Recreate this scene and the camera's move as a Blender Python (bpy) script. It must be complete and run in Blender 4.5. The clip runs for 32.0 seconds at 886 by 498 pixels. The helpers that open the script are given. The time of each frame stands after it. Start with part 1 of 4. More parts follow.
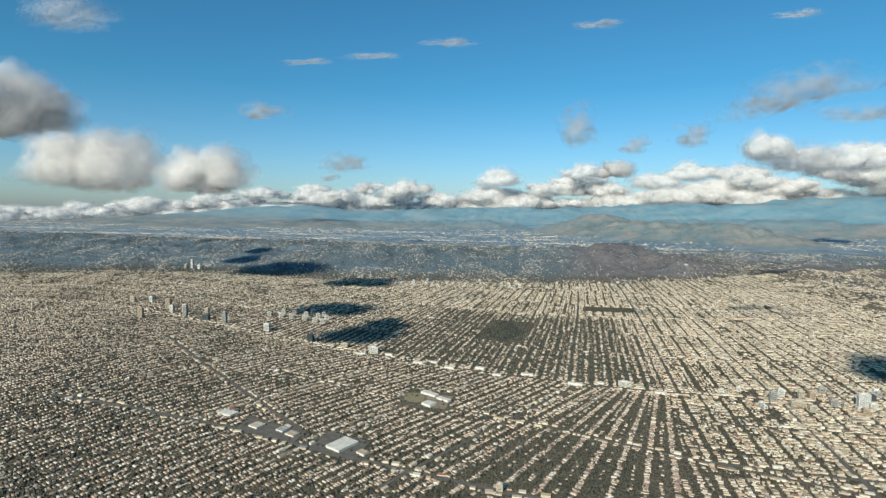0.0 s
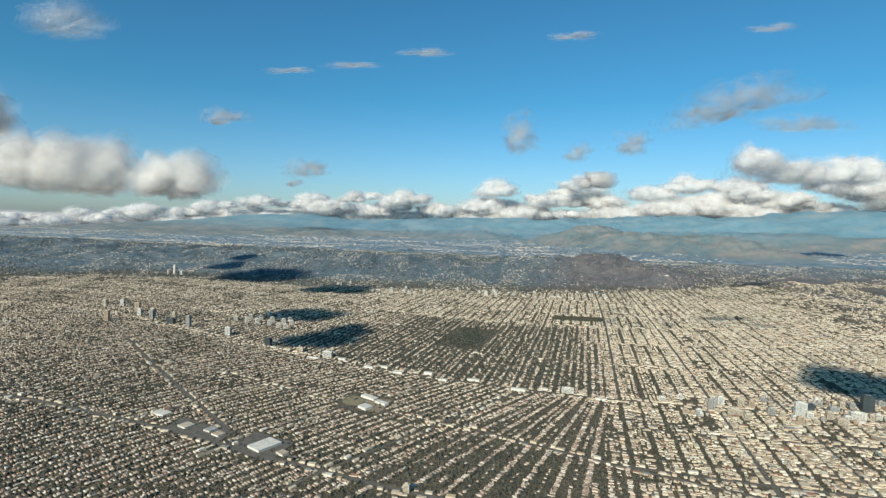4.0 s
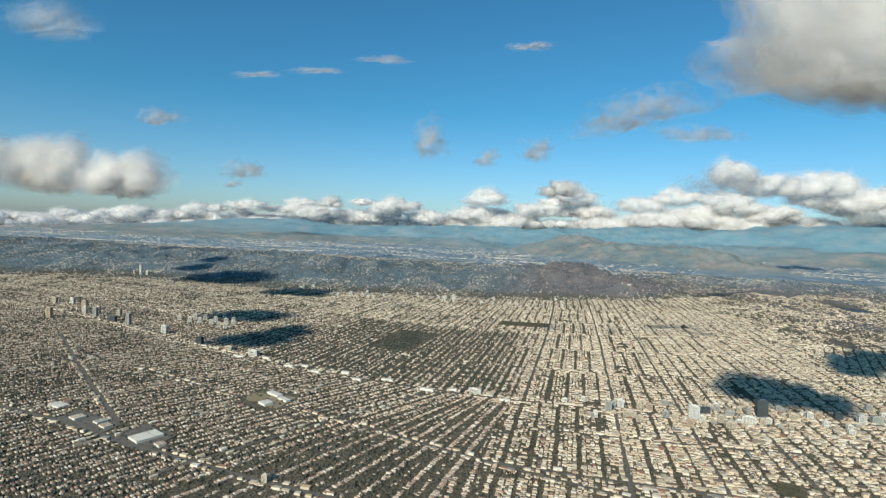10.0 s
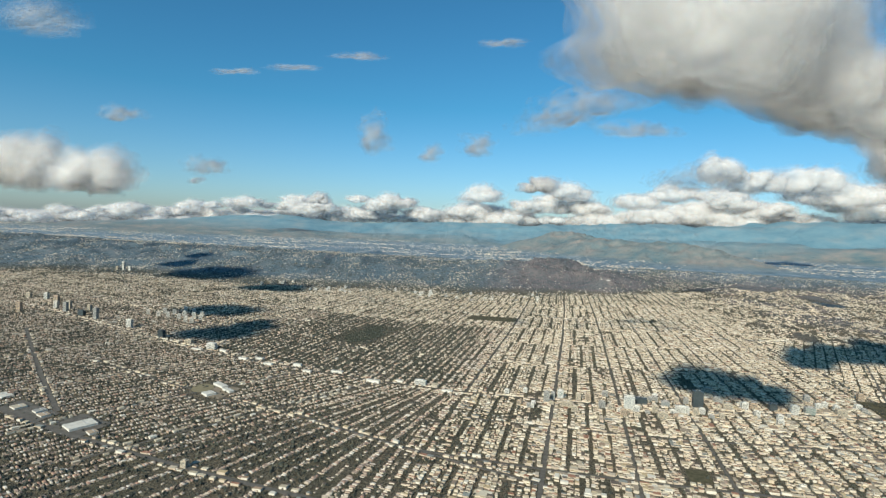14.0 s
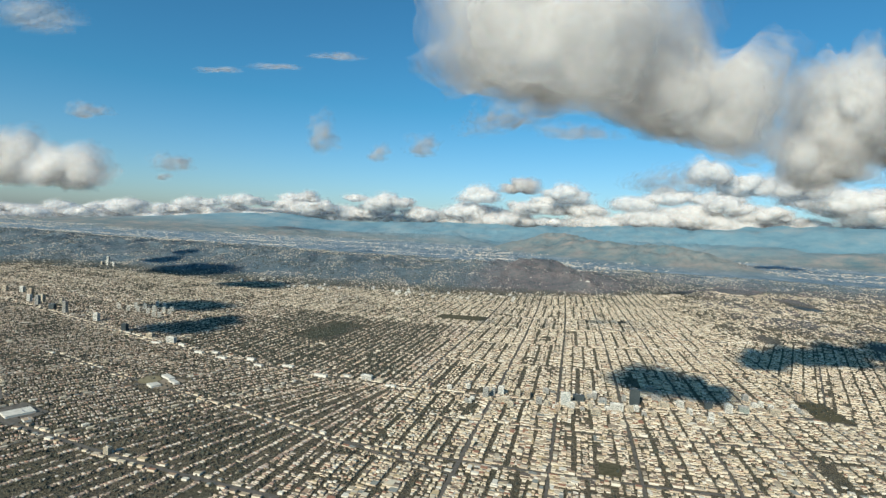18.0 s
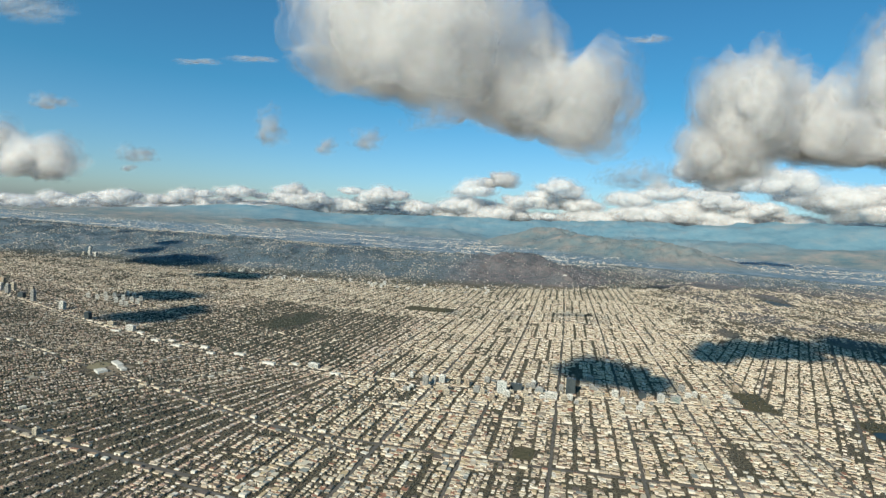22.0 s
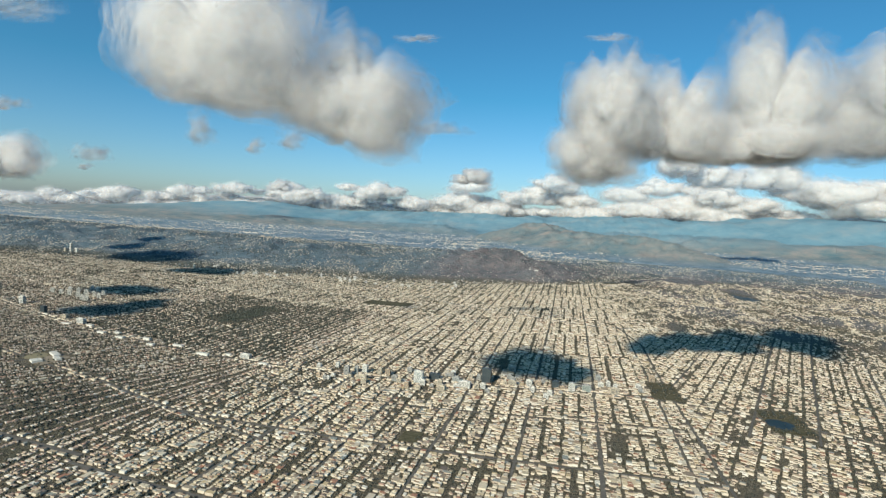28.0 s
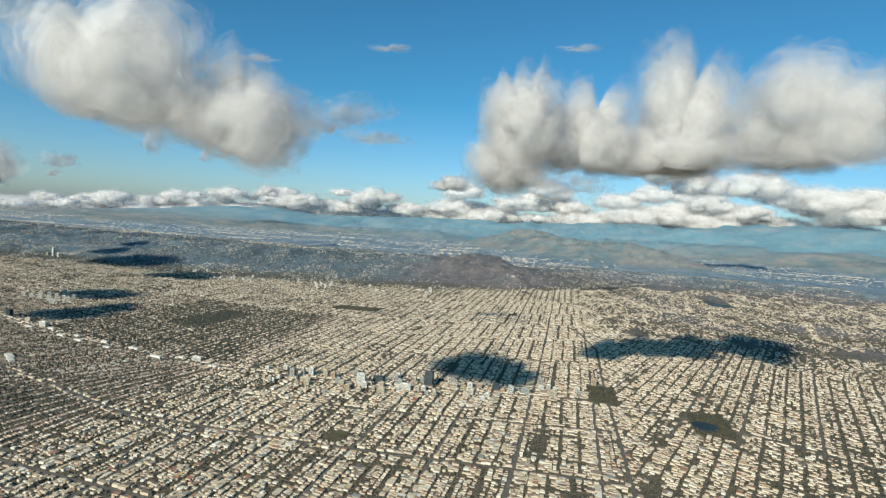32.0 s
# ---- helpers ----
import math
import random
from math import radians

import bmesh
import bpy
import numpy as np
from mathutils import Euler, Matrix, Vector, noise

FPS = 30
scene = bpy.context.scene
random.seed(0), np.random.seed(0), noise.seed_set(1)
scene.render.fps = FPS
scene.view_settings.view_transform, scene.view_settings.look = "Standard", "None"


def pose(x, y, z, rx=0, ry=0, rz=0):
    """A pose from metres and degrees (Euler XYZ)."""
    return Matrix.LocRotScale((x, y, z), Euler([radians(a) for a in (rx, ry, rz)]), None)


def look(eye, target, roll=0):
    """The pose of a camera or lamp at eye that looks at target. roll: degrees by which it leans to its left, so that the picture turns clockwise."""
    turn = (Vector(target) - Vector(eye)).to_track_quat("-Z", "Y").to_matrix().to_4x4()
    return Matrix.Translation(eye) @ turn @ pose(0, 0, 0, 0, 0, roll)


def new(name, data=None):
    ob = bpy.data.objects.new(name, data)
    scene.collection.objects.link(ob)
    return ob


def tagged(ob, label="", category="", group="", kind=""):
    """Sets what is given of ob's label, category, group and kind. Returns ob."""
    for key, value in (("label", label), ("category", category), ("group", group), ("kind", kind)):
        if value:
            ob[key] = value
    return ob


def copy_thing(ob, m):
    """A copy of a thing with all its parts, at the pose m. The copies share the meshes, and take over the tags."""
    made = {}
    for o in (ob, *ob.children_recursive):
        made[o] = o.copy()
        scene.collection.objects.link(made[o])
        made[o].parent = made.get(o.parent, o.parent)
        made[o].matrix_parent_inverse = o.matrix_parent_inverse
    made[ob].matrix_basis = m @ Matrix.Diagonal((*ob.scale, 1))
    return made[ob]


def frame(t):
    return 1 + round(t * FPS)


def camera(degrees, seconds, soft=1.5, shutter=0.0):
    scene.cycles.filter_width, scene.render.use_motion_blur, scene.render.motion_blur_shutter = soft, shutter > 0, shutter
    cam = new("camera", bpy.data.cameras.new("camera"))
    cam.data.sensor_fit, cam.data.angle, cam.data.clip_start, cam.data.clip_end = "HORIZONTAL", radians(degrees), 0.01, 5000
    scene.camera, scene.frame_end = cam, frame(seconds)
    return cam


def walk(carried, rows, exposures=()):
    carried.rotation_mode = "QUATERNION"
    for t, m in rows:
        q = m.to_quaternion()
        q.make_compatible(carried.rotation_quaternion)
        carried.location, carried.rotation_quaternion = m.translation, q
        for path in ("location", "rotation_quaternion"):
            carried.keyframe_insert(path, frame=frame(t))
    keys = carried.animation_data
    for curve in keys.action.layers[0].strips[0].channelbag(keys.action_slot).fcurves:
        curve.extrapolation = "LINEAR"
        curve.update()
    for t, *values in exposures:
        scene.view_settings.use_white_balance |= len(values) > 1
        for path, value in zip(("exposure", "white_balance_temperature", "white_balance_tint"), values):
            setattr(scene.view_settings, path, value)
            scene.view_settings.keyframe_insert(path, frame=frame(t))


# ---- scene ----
# The city is laid out at one tenth of its true size: one unit is ten metres of ground.
cam = camera(81.20, 32.0, soft=1.4)


def view(x, y, z, heading, tilt, lean):
    """A camera pose from a place and degrees: heading east of north, tilt upwards, lean to the left."""
    a, b = radians(heading), radians(tilt)
    way = Vector((math.sin(a) * math.cos(b), math.cos(a) * math.cos(b), math.sin(b)))
    return look((x, y, z), Vector((x, y, z)) + way, lean)


PATH = [
    (0, -108.55, -411.38, 116.35, -13.827, -4.156, 0.753),
    (0.5, -103.77, -410.51, 115.95, -13.791, -4.174, 0.716),
    (1, -98.98, -409.65, 115.56, -13.766, -3.540, 0.973),
    (1.5, -94.20, -408.82, 115.18, -13.837, -3.103, 1.008),
    (2, -89.41, -408.02, 114.83, -13.885, -2.954, 1.171),
    (2.5, -84.63, -407.23, 114.49, -13.955, -3.112, 1.127),
    (3, -79.84, -406.47, 114.17, -13.972, -3.092, 1.191),
    (3.5, -75.06, -405.73, 113.87, -14.048, -2.977, 1.271),
    (5.5, -55.89, -402.98, 112.83, -13.865, -3.201, 1.749),
    (6, -51.10, -402.34, 112.61, -13.845, -3.072, 1.702),
    (6.5, -46.30, -401.73, 112.40, -13.773, -3.037, 1.484),
    (7, -41.50, -401.13, 112.22, -13.697, -3.203, 1.360),
    (7.5, -36.69, -400.56, 112.05, -13.704, -3.029, 1.400),
    (8, -31.89, -400.01, 111.89, -13.647, -2.668, 1.802),
    (8.5, -27.07, -399.47, 111.75, -13.681, -2.427, 2.069),
    (9, -22.26, -398.96, 111.63, -13.678, -2.352, 2.375),
    (9.5, -17.44, -398.47, 111.53, -13.681, -2.275, 2.410),
    (10, -12.62, -397.99, 111.43, -13.635, -2.119, 2.458),
    (10.5, -7.79, -397.54, 111.36, -13.695, -2.138, 2.424),
    (11, -2.95, -397.10, 111.30, -13.700, -2.341, 2.499),
    (11.5, 1.89, -396.69, 111.26, -13.693, -2.573, 2.367),
    (12, 6.73, -396.29, 111.23, -13.629, -2.694, 2.171),
    (12.5, 11.58, -395.91, 111.21, -13.597, -2.443, 2.078),
    (13, 16.44, -395.55, 111.21, -13.558, -2.389, 2.160),
    (13.5, 21.30, -395.20, 111.23, -13.637, -2.348, 2.259),
    (14, 26.17, -394.88, 111.26, -13.672, -2.459, 2.417),
    (14.5, 31.05, -394.57, 111.31, -13.676, -2.540, 2.422),
    (16.5, 50.63, -393.52, 111.63, -13.752, -2.352, 2.846),
    (17, 55.54, -393.30, 111.75, -13.817, -2.222, 3.022),
    (17.5, 60.46, -393.09, 111.88, -13.877, -2.344, 3.065),
    (18, 65.40, -392.91, 112.03, -13.826, -2.438, 3.124),
    (18.5, 70.34, -392.74, 112.19, -13.780, -2.592, 3.193),
    (19, 75.29, -392.58, 112.36, -13.648, -2.955, 3.326),
    (19.5, 80.25, -392.44, 112.54, -13.687, -3.234, 3.333),
    (20, 85.22, -392.32, 112.74, -13.663, -3.257, 3.476),
    (20.5, 90.20, -392.21, 112.96, -13.678, -3.147, 3.491),
    (21, 95.19, -392.12, 113.19, -13.673, -3.329, 3.635),
    (21.5, 100.19, -392.04, 113.43, -13.710, -3.303, 3.633),
    (22, 105.20, -391.98, 113.68, -13.684, -3.149, 3.597),
    (22.5, 110.23, -391.94, 113.94, -13.684, -2.961, 3.591),
    (23, 115.26, -391.90, 114.22, -13.620, -2.889, 3.508),
    (23.5, 120.31, -391.89, 114.52, -13.691, -2.857, 3.321),
    (24, 125.37, -391.88, 114.82, -13.782, -2.769, 3.219),
    (24.5, 130.44, -391.90, 115.14, -13.951, -2.858, 3.121),
    (25, 135.52, -391.92, 115.47, -13.985, -2.576, 3.111),
    (25.5, 140.62, -391.96, 115.81, -14.161, -2.577, 3.200),
    (27.5, 161.14, -392.25, 117.30, -14.135, -3.224, 3.533),
    (28, 166.30, -392.36, 117.70, -14.062, -3.622, 3.496),
    (28.5, 171.48, -392.48, 118.11, -14.082, -3.733, 3.520),
    (29, 176.68, -392.61, 118.54, -13.992, -3.810, 3.608),
    (29.5, 181.89, -392.75, 118.97, -13.999, -3.872, 3.694),
    (30, 187.11, -392.90, 119.42, -13.920, -3.784, 3.893),
    (30.5, 192.35, -393.07, 119.88, -13.947, -3.863, 4.007),
    (31, 197.61, -393.25, 120.35, -13.897, -3.504, 4.151),
    (31.5, 202.88, -393.44, 120.83, -13.958, -3.156, 4.015),
    (32, 208.17, -393.64, 121.33, -13.970, -2.985, 3.742),
]
walk(cam, [(row[0], view(*row[1:])) for row in PATH], exposures=((0.0, 0.33, 6500, 10), (32.0, 0.33, 6500, 10)))
# ---- sky and sun ----
SUN_WAY = Vector((0.47, 1.75, -1.0)).normalized()
world = bpy.data.worlds.new("world")
scene.world = world
world.use_nodes = True
sky = world.node_tree.nodes.new("ShaderNodeTexSky")
sky.sky_type, sky.sun_disc = "NISHITA", False
sky.sun_elevation, sky.sun_rotation = radians(28.9), radians(195.0)
sky.altitude, sky.air_density, sky.dust_density, sky.ozone_density = 1200.0, 1.15, 2.0, 3.0
back = world.node_tree.nodes["Background"]
back.inputs["Strength"].default_value = 0.095
spot = world.node_tree.nodes.new("ShaderNodeTexCoord")
axes = world.node_tree.nodes.new("ShaderNodeSeparateXYZ")
climb = world.node_tree.nodes.new("ShaderNodeMapRange")
climb.inputs["From Min"].default_value, climb.inputs["From Max"].default_value = 0.0, 0.22
tints = world.node_tree.nodes.new("ShaderNodeMix")
tints.data_type = "RGBA"
tints.inputs[6].default_value, tints.inputs[7].default_value = (0.71, 0.88, 1.06, 1), (0.30, 0.80, 0.93, 1)
deep = world.node_tree.nodes.new("ShaderNodeMix")
deep.data_type, deep.blend_type = "RGBA", "MULTIPLY"
deep.inputs[0].default_value = 1.0
world.node_tree.links.new(spot.outputs["Generated"], axes.inputs["Vector"])
world.node_tree.links.new(axes.outputs["Z"], climb.inputs["Value"])
world.node_tree.links.new(climb.outputs["Result"], tints.inputs[0])
world.node_tree.links.new(sky.outputs["Color"], deep.inputs[6])
world.node_tree.links.new(tints.outputs[2], deep.inputs[7])
world.node_tree.links.new(deep.outputs[2], back.inputs["Color"])
sun = new("sun", bpy.data.lights.new("sun", "SUN"))
sun.data.energy, sun.data.angle, sun.data.color = 4.4, radians(0.5), (1.0, 0.94, 0.78)
sun.matrix_world = look((0, 0, 900), Vector((0, 0, 900)) + SUN_WAY)


# ---- number tools ----
def hashed(i, j, k, seed):
    v = np.sin(i * 127.1 + j * 311.7 + k * 74.7 + seed * 53.3) * 43758.5453
    return v - np.floor(v)


def smooth_noise(x, y, z=0.0, seed=0.0):
    """Value noise from 0 to 1 at the points of whole arrays."""
    x, y, z = np.broadcast_arrays(np.asarray(x, float), np.asarray(y, float), np.asarray(z, float))
    i, j, k = np.floor(x), np.floor(y), np.floor(z)
    u, v, w = x - i, y - j, z - k
    u, v, w = u * u * (3 - 2 * u), v * v * (3 - 2 * v), w * w * (3 - 2 * w)
    out = 0.0
    for a in (0, 1):
        for b in (0, 1):
            for c in (0, 1):
                weight = (u if a else 1 - u) * (v if b else 1 - v) * (w if c else 1 - w)
                out = out + weight * hashed(i + a, j + b, k + c, seed)
    return out


def fractal(x, y, z=0.0, seed=0.0, octaves=4):
    out, size, total = 0.0, 1.0, 0.0
    for n in range(octaves):
        out = out + size * smooth_noise(np.asarray(x) * 2.03 ** n, np.asarray(y) * 2.03 ** n, np.asarray(z) * 2.03 ** n, seed + 7 * n)
        total, size = total + size, size * 0.5
    return out / total


def ramp(v, low, high):
    t = np.clip((np.asarray(v, float) - low) / (high - low), 0, 1)
    return t * t * (3 - 2 * t)


# ---- materials ----
def material(name, rough=0.9, metal=0.0, spec=0.3):
    mat = bpy.data.materials.new(name)
    mat.use_nodes = True
    shader = mat.node_tree.nodes["Principled BSDF"]
    shader.inputs["Roughness"].default_value = rough
    shader.inputs["Metallic"].default_value = metal
    shader.inputs["Specular IOR Level"].default_value = spec
    return mat, mat.node_tree, shader


def color_ramp(tree, source, stops, interpolation="LINEAR"):
    node = tree.nodes.new("ShaderNodeValToRGB")
    node.color_ramp.interpolation = interpolation
    while len(node.color_ramp.elements) < len(stops):
        node.color_ramp.elements.new(0.5)
    for e, (at, col) in zip(node.color_ramp.elements, stops):
        e.position, e.color = at, (*col, 1)
    tree.links.new(source, node.inputs["Fac"])
    return node.outputs["Color"]


def noise_out(tree, scale, detail=4.0, rough=0.6, coords="Object"):
    co = tree.nodes.new("ShaderNodeTexCoord")
    node = tree.nodes.new("ShaderNodeTexNoise")
    node.inputs["Scale"].default_value, node.inputs["Detail"].default_value = scale, detail
    node.inputs["Roughness"].default_value = rough
    tree.links.new(co.outputs[coords], node.inputs["Vector"])
    return node.outputs["Fac"]


def mixed(tree, factor, a, b, mode="MIX"):
    node = tree.nodes.new("ShaderNodeMix")
    node.data_type, node.blend_type = "RGBA", mode
    for socket, value in ((node.inputs[0], factor), (node.inputs[6], a), (node.inputs[7], b)):
        if isinstance(value, (int, float)):
            socket.default_value = value
        elif isinstance(value, tuple):
            socket.default_value = (*value, 1)
        else:
            tree.links.new(value, socket)
    return node.outputs[2]


def bumped(tree, shader, height, strength, distance):
    node = tree.nodes.new("ShaderNodeBump")
    node.inputs["Strength"].default_value, node.inputs["Distance"].default_value = strength, distance
    tree.links.new(height, node.inputs["Height"])
    tree.links.new(node.outputs["Normal"], shader.inputs["Normal"])


def island_material(name, stops, rough=0.85, grain=0.25, scale=1.5):
    """A colour for each loose piece of a joined mesh, with fine grain."""
    mat, tree, shader = material(name, rough)
    geo = tree.nodes.new("ShaderNodeNewGeometry")
    base = color_ramp(tree, geo.outputs["Random Per Island"], stops, "CONSTANT")
    dirt = color_ramp(tree, noise_out(tree, scale), ((0.3, (1 - grain,) * 3), (0.7, (1.0,) * 3)))
    tree.links.new(mixed(tree, 1.0, base, dirt, "MULTIPLY"), shader.inputs["Base Color"])
    return mat


def object_material(name, stops, rough=0.8, grain=0.2, scale=1.2, metal=0.0, spec=0.3):
    """A colour for each object, with fine grain."""
    mat, tree, shader = material(name, rough, metal, spec)
    info = tree.nodes.new("ShaderNodeObjectInfo")
    base = color_ramp(tree, info.outputs["Random"], stops, "CONSTANT")
    dirt = color_ramp(tree, noise_out(tree, scale), ((0.3, (1 - grain,) * 3), (0.7, (1.0,) * 3)))
    tree.links.new(mixed(tree, 1.0, base, dirt, "MULTIPLY"), shader.inputs["Base Color"])
    return mat


def plain_material(name, low, high, scale=0.5, rough=0.9, spec=0.3, metal=0.0):
    mat, tree, shader = material(name, rough, metal, spec)
    tree.links.new(color_ramp(tree, noise_out(tree, scale, 6.0), ((0.35, low), (0.65, high))), shader.inputs["Base Color"])
    return mat


def steps(*cols):
    return tuple((n / len(cols), c) for n, c in enumerate(cols))


ROOFS = island_material("stucco_and_shingle", steps((.64, .55, .45), (.46, .35, .27), (.25, .185, .15), (.58, .47, .36), (.20, .155, .13), (.48, .29, .21), (.74, .67, .58), (.36, .27, .21), (.24, .18, .15), (.42, .30, .23)))
WHITE_ROOFS = island_material("pale_flat_roofs", steps((.627, .530, .383), (.456, .363, .249), (.665, .586, .445), (.380, .195, .125), (.570, .437, .258), (.209, .163, .125), (.741, .688, .579), (.399, .279, .187), (.513, .428, .303), (.162, .130, .107), (.570, .484, .365), (.285, .298, .267), (.380, .307, .223), (.627, .502, .329), (.285, .219, .160)))
WALLS = island_material("stucco_walls", steps((.672, .580, .442), (.576, .475, .359), (.730, .665, .552), (.480, .389, .294), (.634, .551, .432)))
LEAVES = island_material("tree_leaves", steps((.056, .062, .049), (.076, .080, .062), (.048, .055, .046), (.100, .096, .072), (.070, .073, .060)), rough=0.95, grain=0.4, scale=4.0)
# Tree leaves again, bluer and paler: painted haze for the far hillsides.
HILL_LEAVES = island_material("hill_leaves_with_haze", steps((.067, .092, .099), (.092, .117, .121), (.058, .081, .090), (.116, .132, .128), (.083, .101, .103)), rough=0.95, grain=0.4, scale=4.0)
# House roofs for the hills, greyed to carry distance haze in their colour.
HILL_ROOFS = island_material("hazed_hillside_roofs", steps((.70, .68, .64), (.44, .41, .37), (.30, .28, .26), (.60, .57, .52), (.24, .23, .22), (.40, .33, .28), (.76, .75, .73), (.34, .32, .30), (.52, .50, .47)))
APARTMENT_WALL = object_material("apartment_stucco", steps((.66, .56, .42), (.58, .47, .34), (.74, .68, .57), (.62, .49, .37), (.48, .36, .26), (.68, .60, .46)))
APARTMENT_ROOF = object_material("apartment_roof_coating", steps((.60, .53, .42), (.50, .42, .32), (.70, .65, .56), (.42, .34, .26), (.57, .47, .35), (.34, .28, .22)))
GREY_UNIT = plain_material("galvanised_metal", (.38, .38, .38), (.52, .52, .51), 2.0, 0.5)
ASPHALT = plain_material("asphalt", (.095, .086, .074), (.150, .136, .116), 0.35, 0.92)
CONCRETE = plain_material("pale_concrete", (.27, .26, .24), (.38, .37, .34), 0.6)
BEIGE = plain_material("beige_concrete", (.40, .34, .25), (.52, .45, .35), 0.6)
TAN = plain_material("tan_brick", (.36, .27, .19), (.46, .36, .26), 0.8)
WHITE = plain_material("white_paint", (.52, .50, .45), (.66, .64, .58), 0.8)
BRIGHT = plain_material("bright_roof_coating", (.50, .47, .40), (.66, .63, .56), 0.5)
GLASS_DARK = plain_material("dark_tower_glass", (.034, .046, .052), (.066, .080, .084), 0.3, 0.35, 0.25)
GLASS_BLUE = plain_material("blue_tower_glass", (.075, .115, .135), (.12, .165, .18), 0.3, 0.25, 0.3)
GLASS_GREEN = plain_material("green_tower_glass", (.050, .11, .10), (.09, .17, .15), 0.3, 0.25, 0.3)
GRASS = plain_material("park_lawn", (.052, .050, .024), (.125, .105, .060), 0.4)
FAIRWAY = plain_material("golf_fairway", (.040, .044, .026), (.072, .072, .046), 0.18)
DRY_FIELD = plain_material("dry_sports_field", (.20, .17, .10), (.27, .23, .14), 0.4)
LAKE = plain_material("lake_water", (.018, .030, .034), (.022, .034, .038), 0.1, 0.4, 0.15)
EARTH = plain_material("bare_earth", (.20, .16, .11), (.28, .23, .17), 0.3)

# The ground: yards, drives and planting on the plain, chaparral on the hills, then the far valley and its mountains,
# with distance haze painted into their colours.
GROUND, tree, shader = material("ground_cover_with_haze", 0.95)
yards = color_ramp(tree, noise_out(tree, 0.75, 4.0, 0.75), ((0.28, (.046, .043, .030)), (0.42, (.108, .094, .070)), (0.54, (.182, .158, .122)), (0.70, (.30, .265, .21))))
broad = color_ramp(tree, noise_out(tree, 0.02, 4.0), ((0.35, (.72, .74, .62)), (0.65, (1.0, .94, .86))))
plain = mixed(tree, 1.0, yards, broad, "MULTIPLY")
# Hill, valley and mountain tones are bluer and paler: distance haze in the colour.
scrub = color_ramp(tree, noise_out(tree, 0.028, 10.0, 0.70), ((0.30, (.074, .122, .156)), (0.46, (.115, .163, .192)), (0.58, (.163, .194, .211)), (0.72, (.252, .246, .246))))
hazy_valley_floor = color_ramp(tree, noise_out(tree, 0.016, 9.0, 0.72), ((0.32, (.095, .162, .213)), (0.50, (.157, .230, .286)), (0.66, (.302, .358, .392))))
hazy_ranges = color_ramp(tree, noise_out(tree, 0.0075, 10.0, 0.68), ((0.34, (.114, .240, .306)), (0.50, (.162, .288, .348)), (0.66, (.240, .314, .342))))
split = tree.nodes.new("ShaderNodeSeparateXYZ")
where = tree.nodes.new("ShaderNodeTexCoord")
tree.links.new(where.outputs["Object"], split.inputs["Vector"])


def between(tree, source, low, high):
    node = tree.nodes.new("ShaderNodeMapRange")
    node.inputs["From Min"].default_value, node.inputs["From Max"].default_value = low, high
    tree.links.new(source, node.inputs["Value"])
    return node.outputs["Result"]


# Reddish scrub of the eastern hills, also cooled and lightened with painted haze.
hazy_red_scrub = color_ramp(tree, noise_out(tree, 0.035, 10.0, 0.70), ((0.30, (.084, .103, .118)), (0.46, (.142, .139, .144)), (0.60, (.198, .170, .166)), (0.74, (.258, .214, .194))))
scrub = mixed(tree, between(tree, split.outputs["X"], -170.0, -60.0), scrub, hazy_red_scrub)
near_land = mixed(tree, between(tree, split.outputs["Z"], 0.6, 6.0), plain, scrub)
# Brown slopes with haze blue mixed in, bluer still further north.
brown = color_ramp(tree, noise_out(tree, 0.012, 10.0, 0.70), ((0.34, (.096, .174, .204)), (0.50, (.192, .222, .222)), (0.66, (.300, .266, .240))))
slopes = mixed(tree, between(tree, split.outputs["Y"], 2150.0, 2600.0), brown, hazy_ranges)
beyond = mixed(tree, between(tree, split.outputs["Z"], 19.0, 32.0), hazy_valley_floor, slopes)
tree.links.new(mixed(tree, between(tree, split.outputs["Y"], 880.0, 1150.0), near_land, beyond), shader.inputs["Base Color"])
bumped(tree, shader, noise_out(tree, 0.05, 10.0, 0.74), 0.9, 9.0)

# Clouds: droplets that scatter light, in veils that thin out towards the fringe.
scene.cycles.transparent_max_bounces = 48


def vapour(name, scale, low, high, most, white=.90, through_it=.75):
    mat, tree, shader = material(name, 1.0, 0.0, 0.0)
    shader.inputs["Base Color"].default_value = (white, white * .975, white * .955, 1)
    lit = tree.nodes.new("ShaderNodeBsdfTranslucent")
    lit.inputs["Color"].default_value = (white, white, white, 1)
    both = tree.nodes.new("ShaderNodeMixShader")
    both.inputs[0].default_value = through_it
    tree.links.new(shader.outputs[0], both.inputs[1])
    tree.links.new(lit.outputs[0], both.inputs[2])
    clear = tree.nodes.new("ShaderNodeBsdfTransparent")
    blend = tree.nodes.new("ShaderNodeMixShader")
    amount = color_ramp(tree, noise_out(tree, scale, 3.5, 0.55), ((low, (0, 0, 0)), (high, (most,) * 3)))
    tree.links.new(amount, blend.inputs[0])
    tree.links.new(clear.outputs[0], blend.inputs[1])
    tree.links.new(both.outputs[0], blend.inputs[2])
    tree.links.new(blend.outputs[0], tree.nodes["Material Output"].inputs["Surface"])
    return mat


VEILS = [vapour("cloud_heart", .06, .0, .25, 1.0)] + [vapour("cloud_veil", .06 + .008 * k, .14 + .022 * k, .70 + .014 * k, .36 - .026 * k) for k in range(11)]
FAR_VEILS = [vapour("far_cloud_heart", .012, .15, .60, .7, .90, .5)] + [vapour("far_cloud_veil", .016 + .003 * k, .30 + .04 * k, .66 + .04 * k, .42 - .07 * k, .90, .5) for k in range(5)]
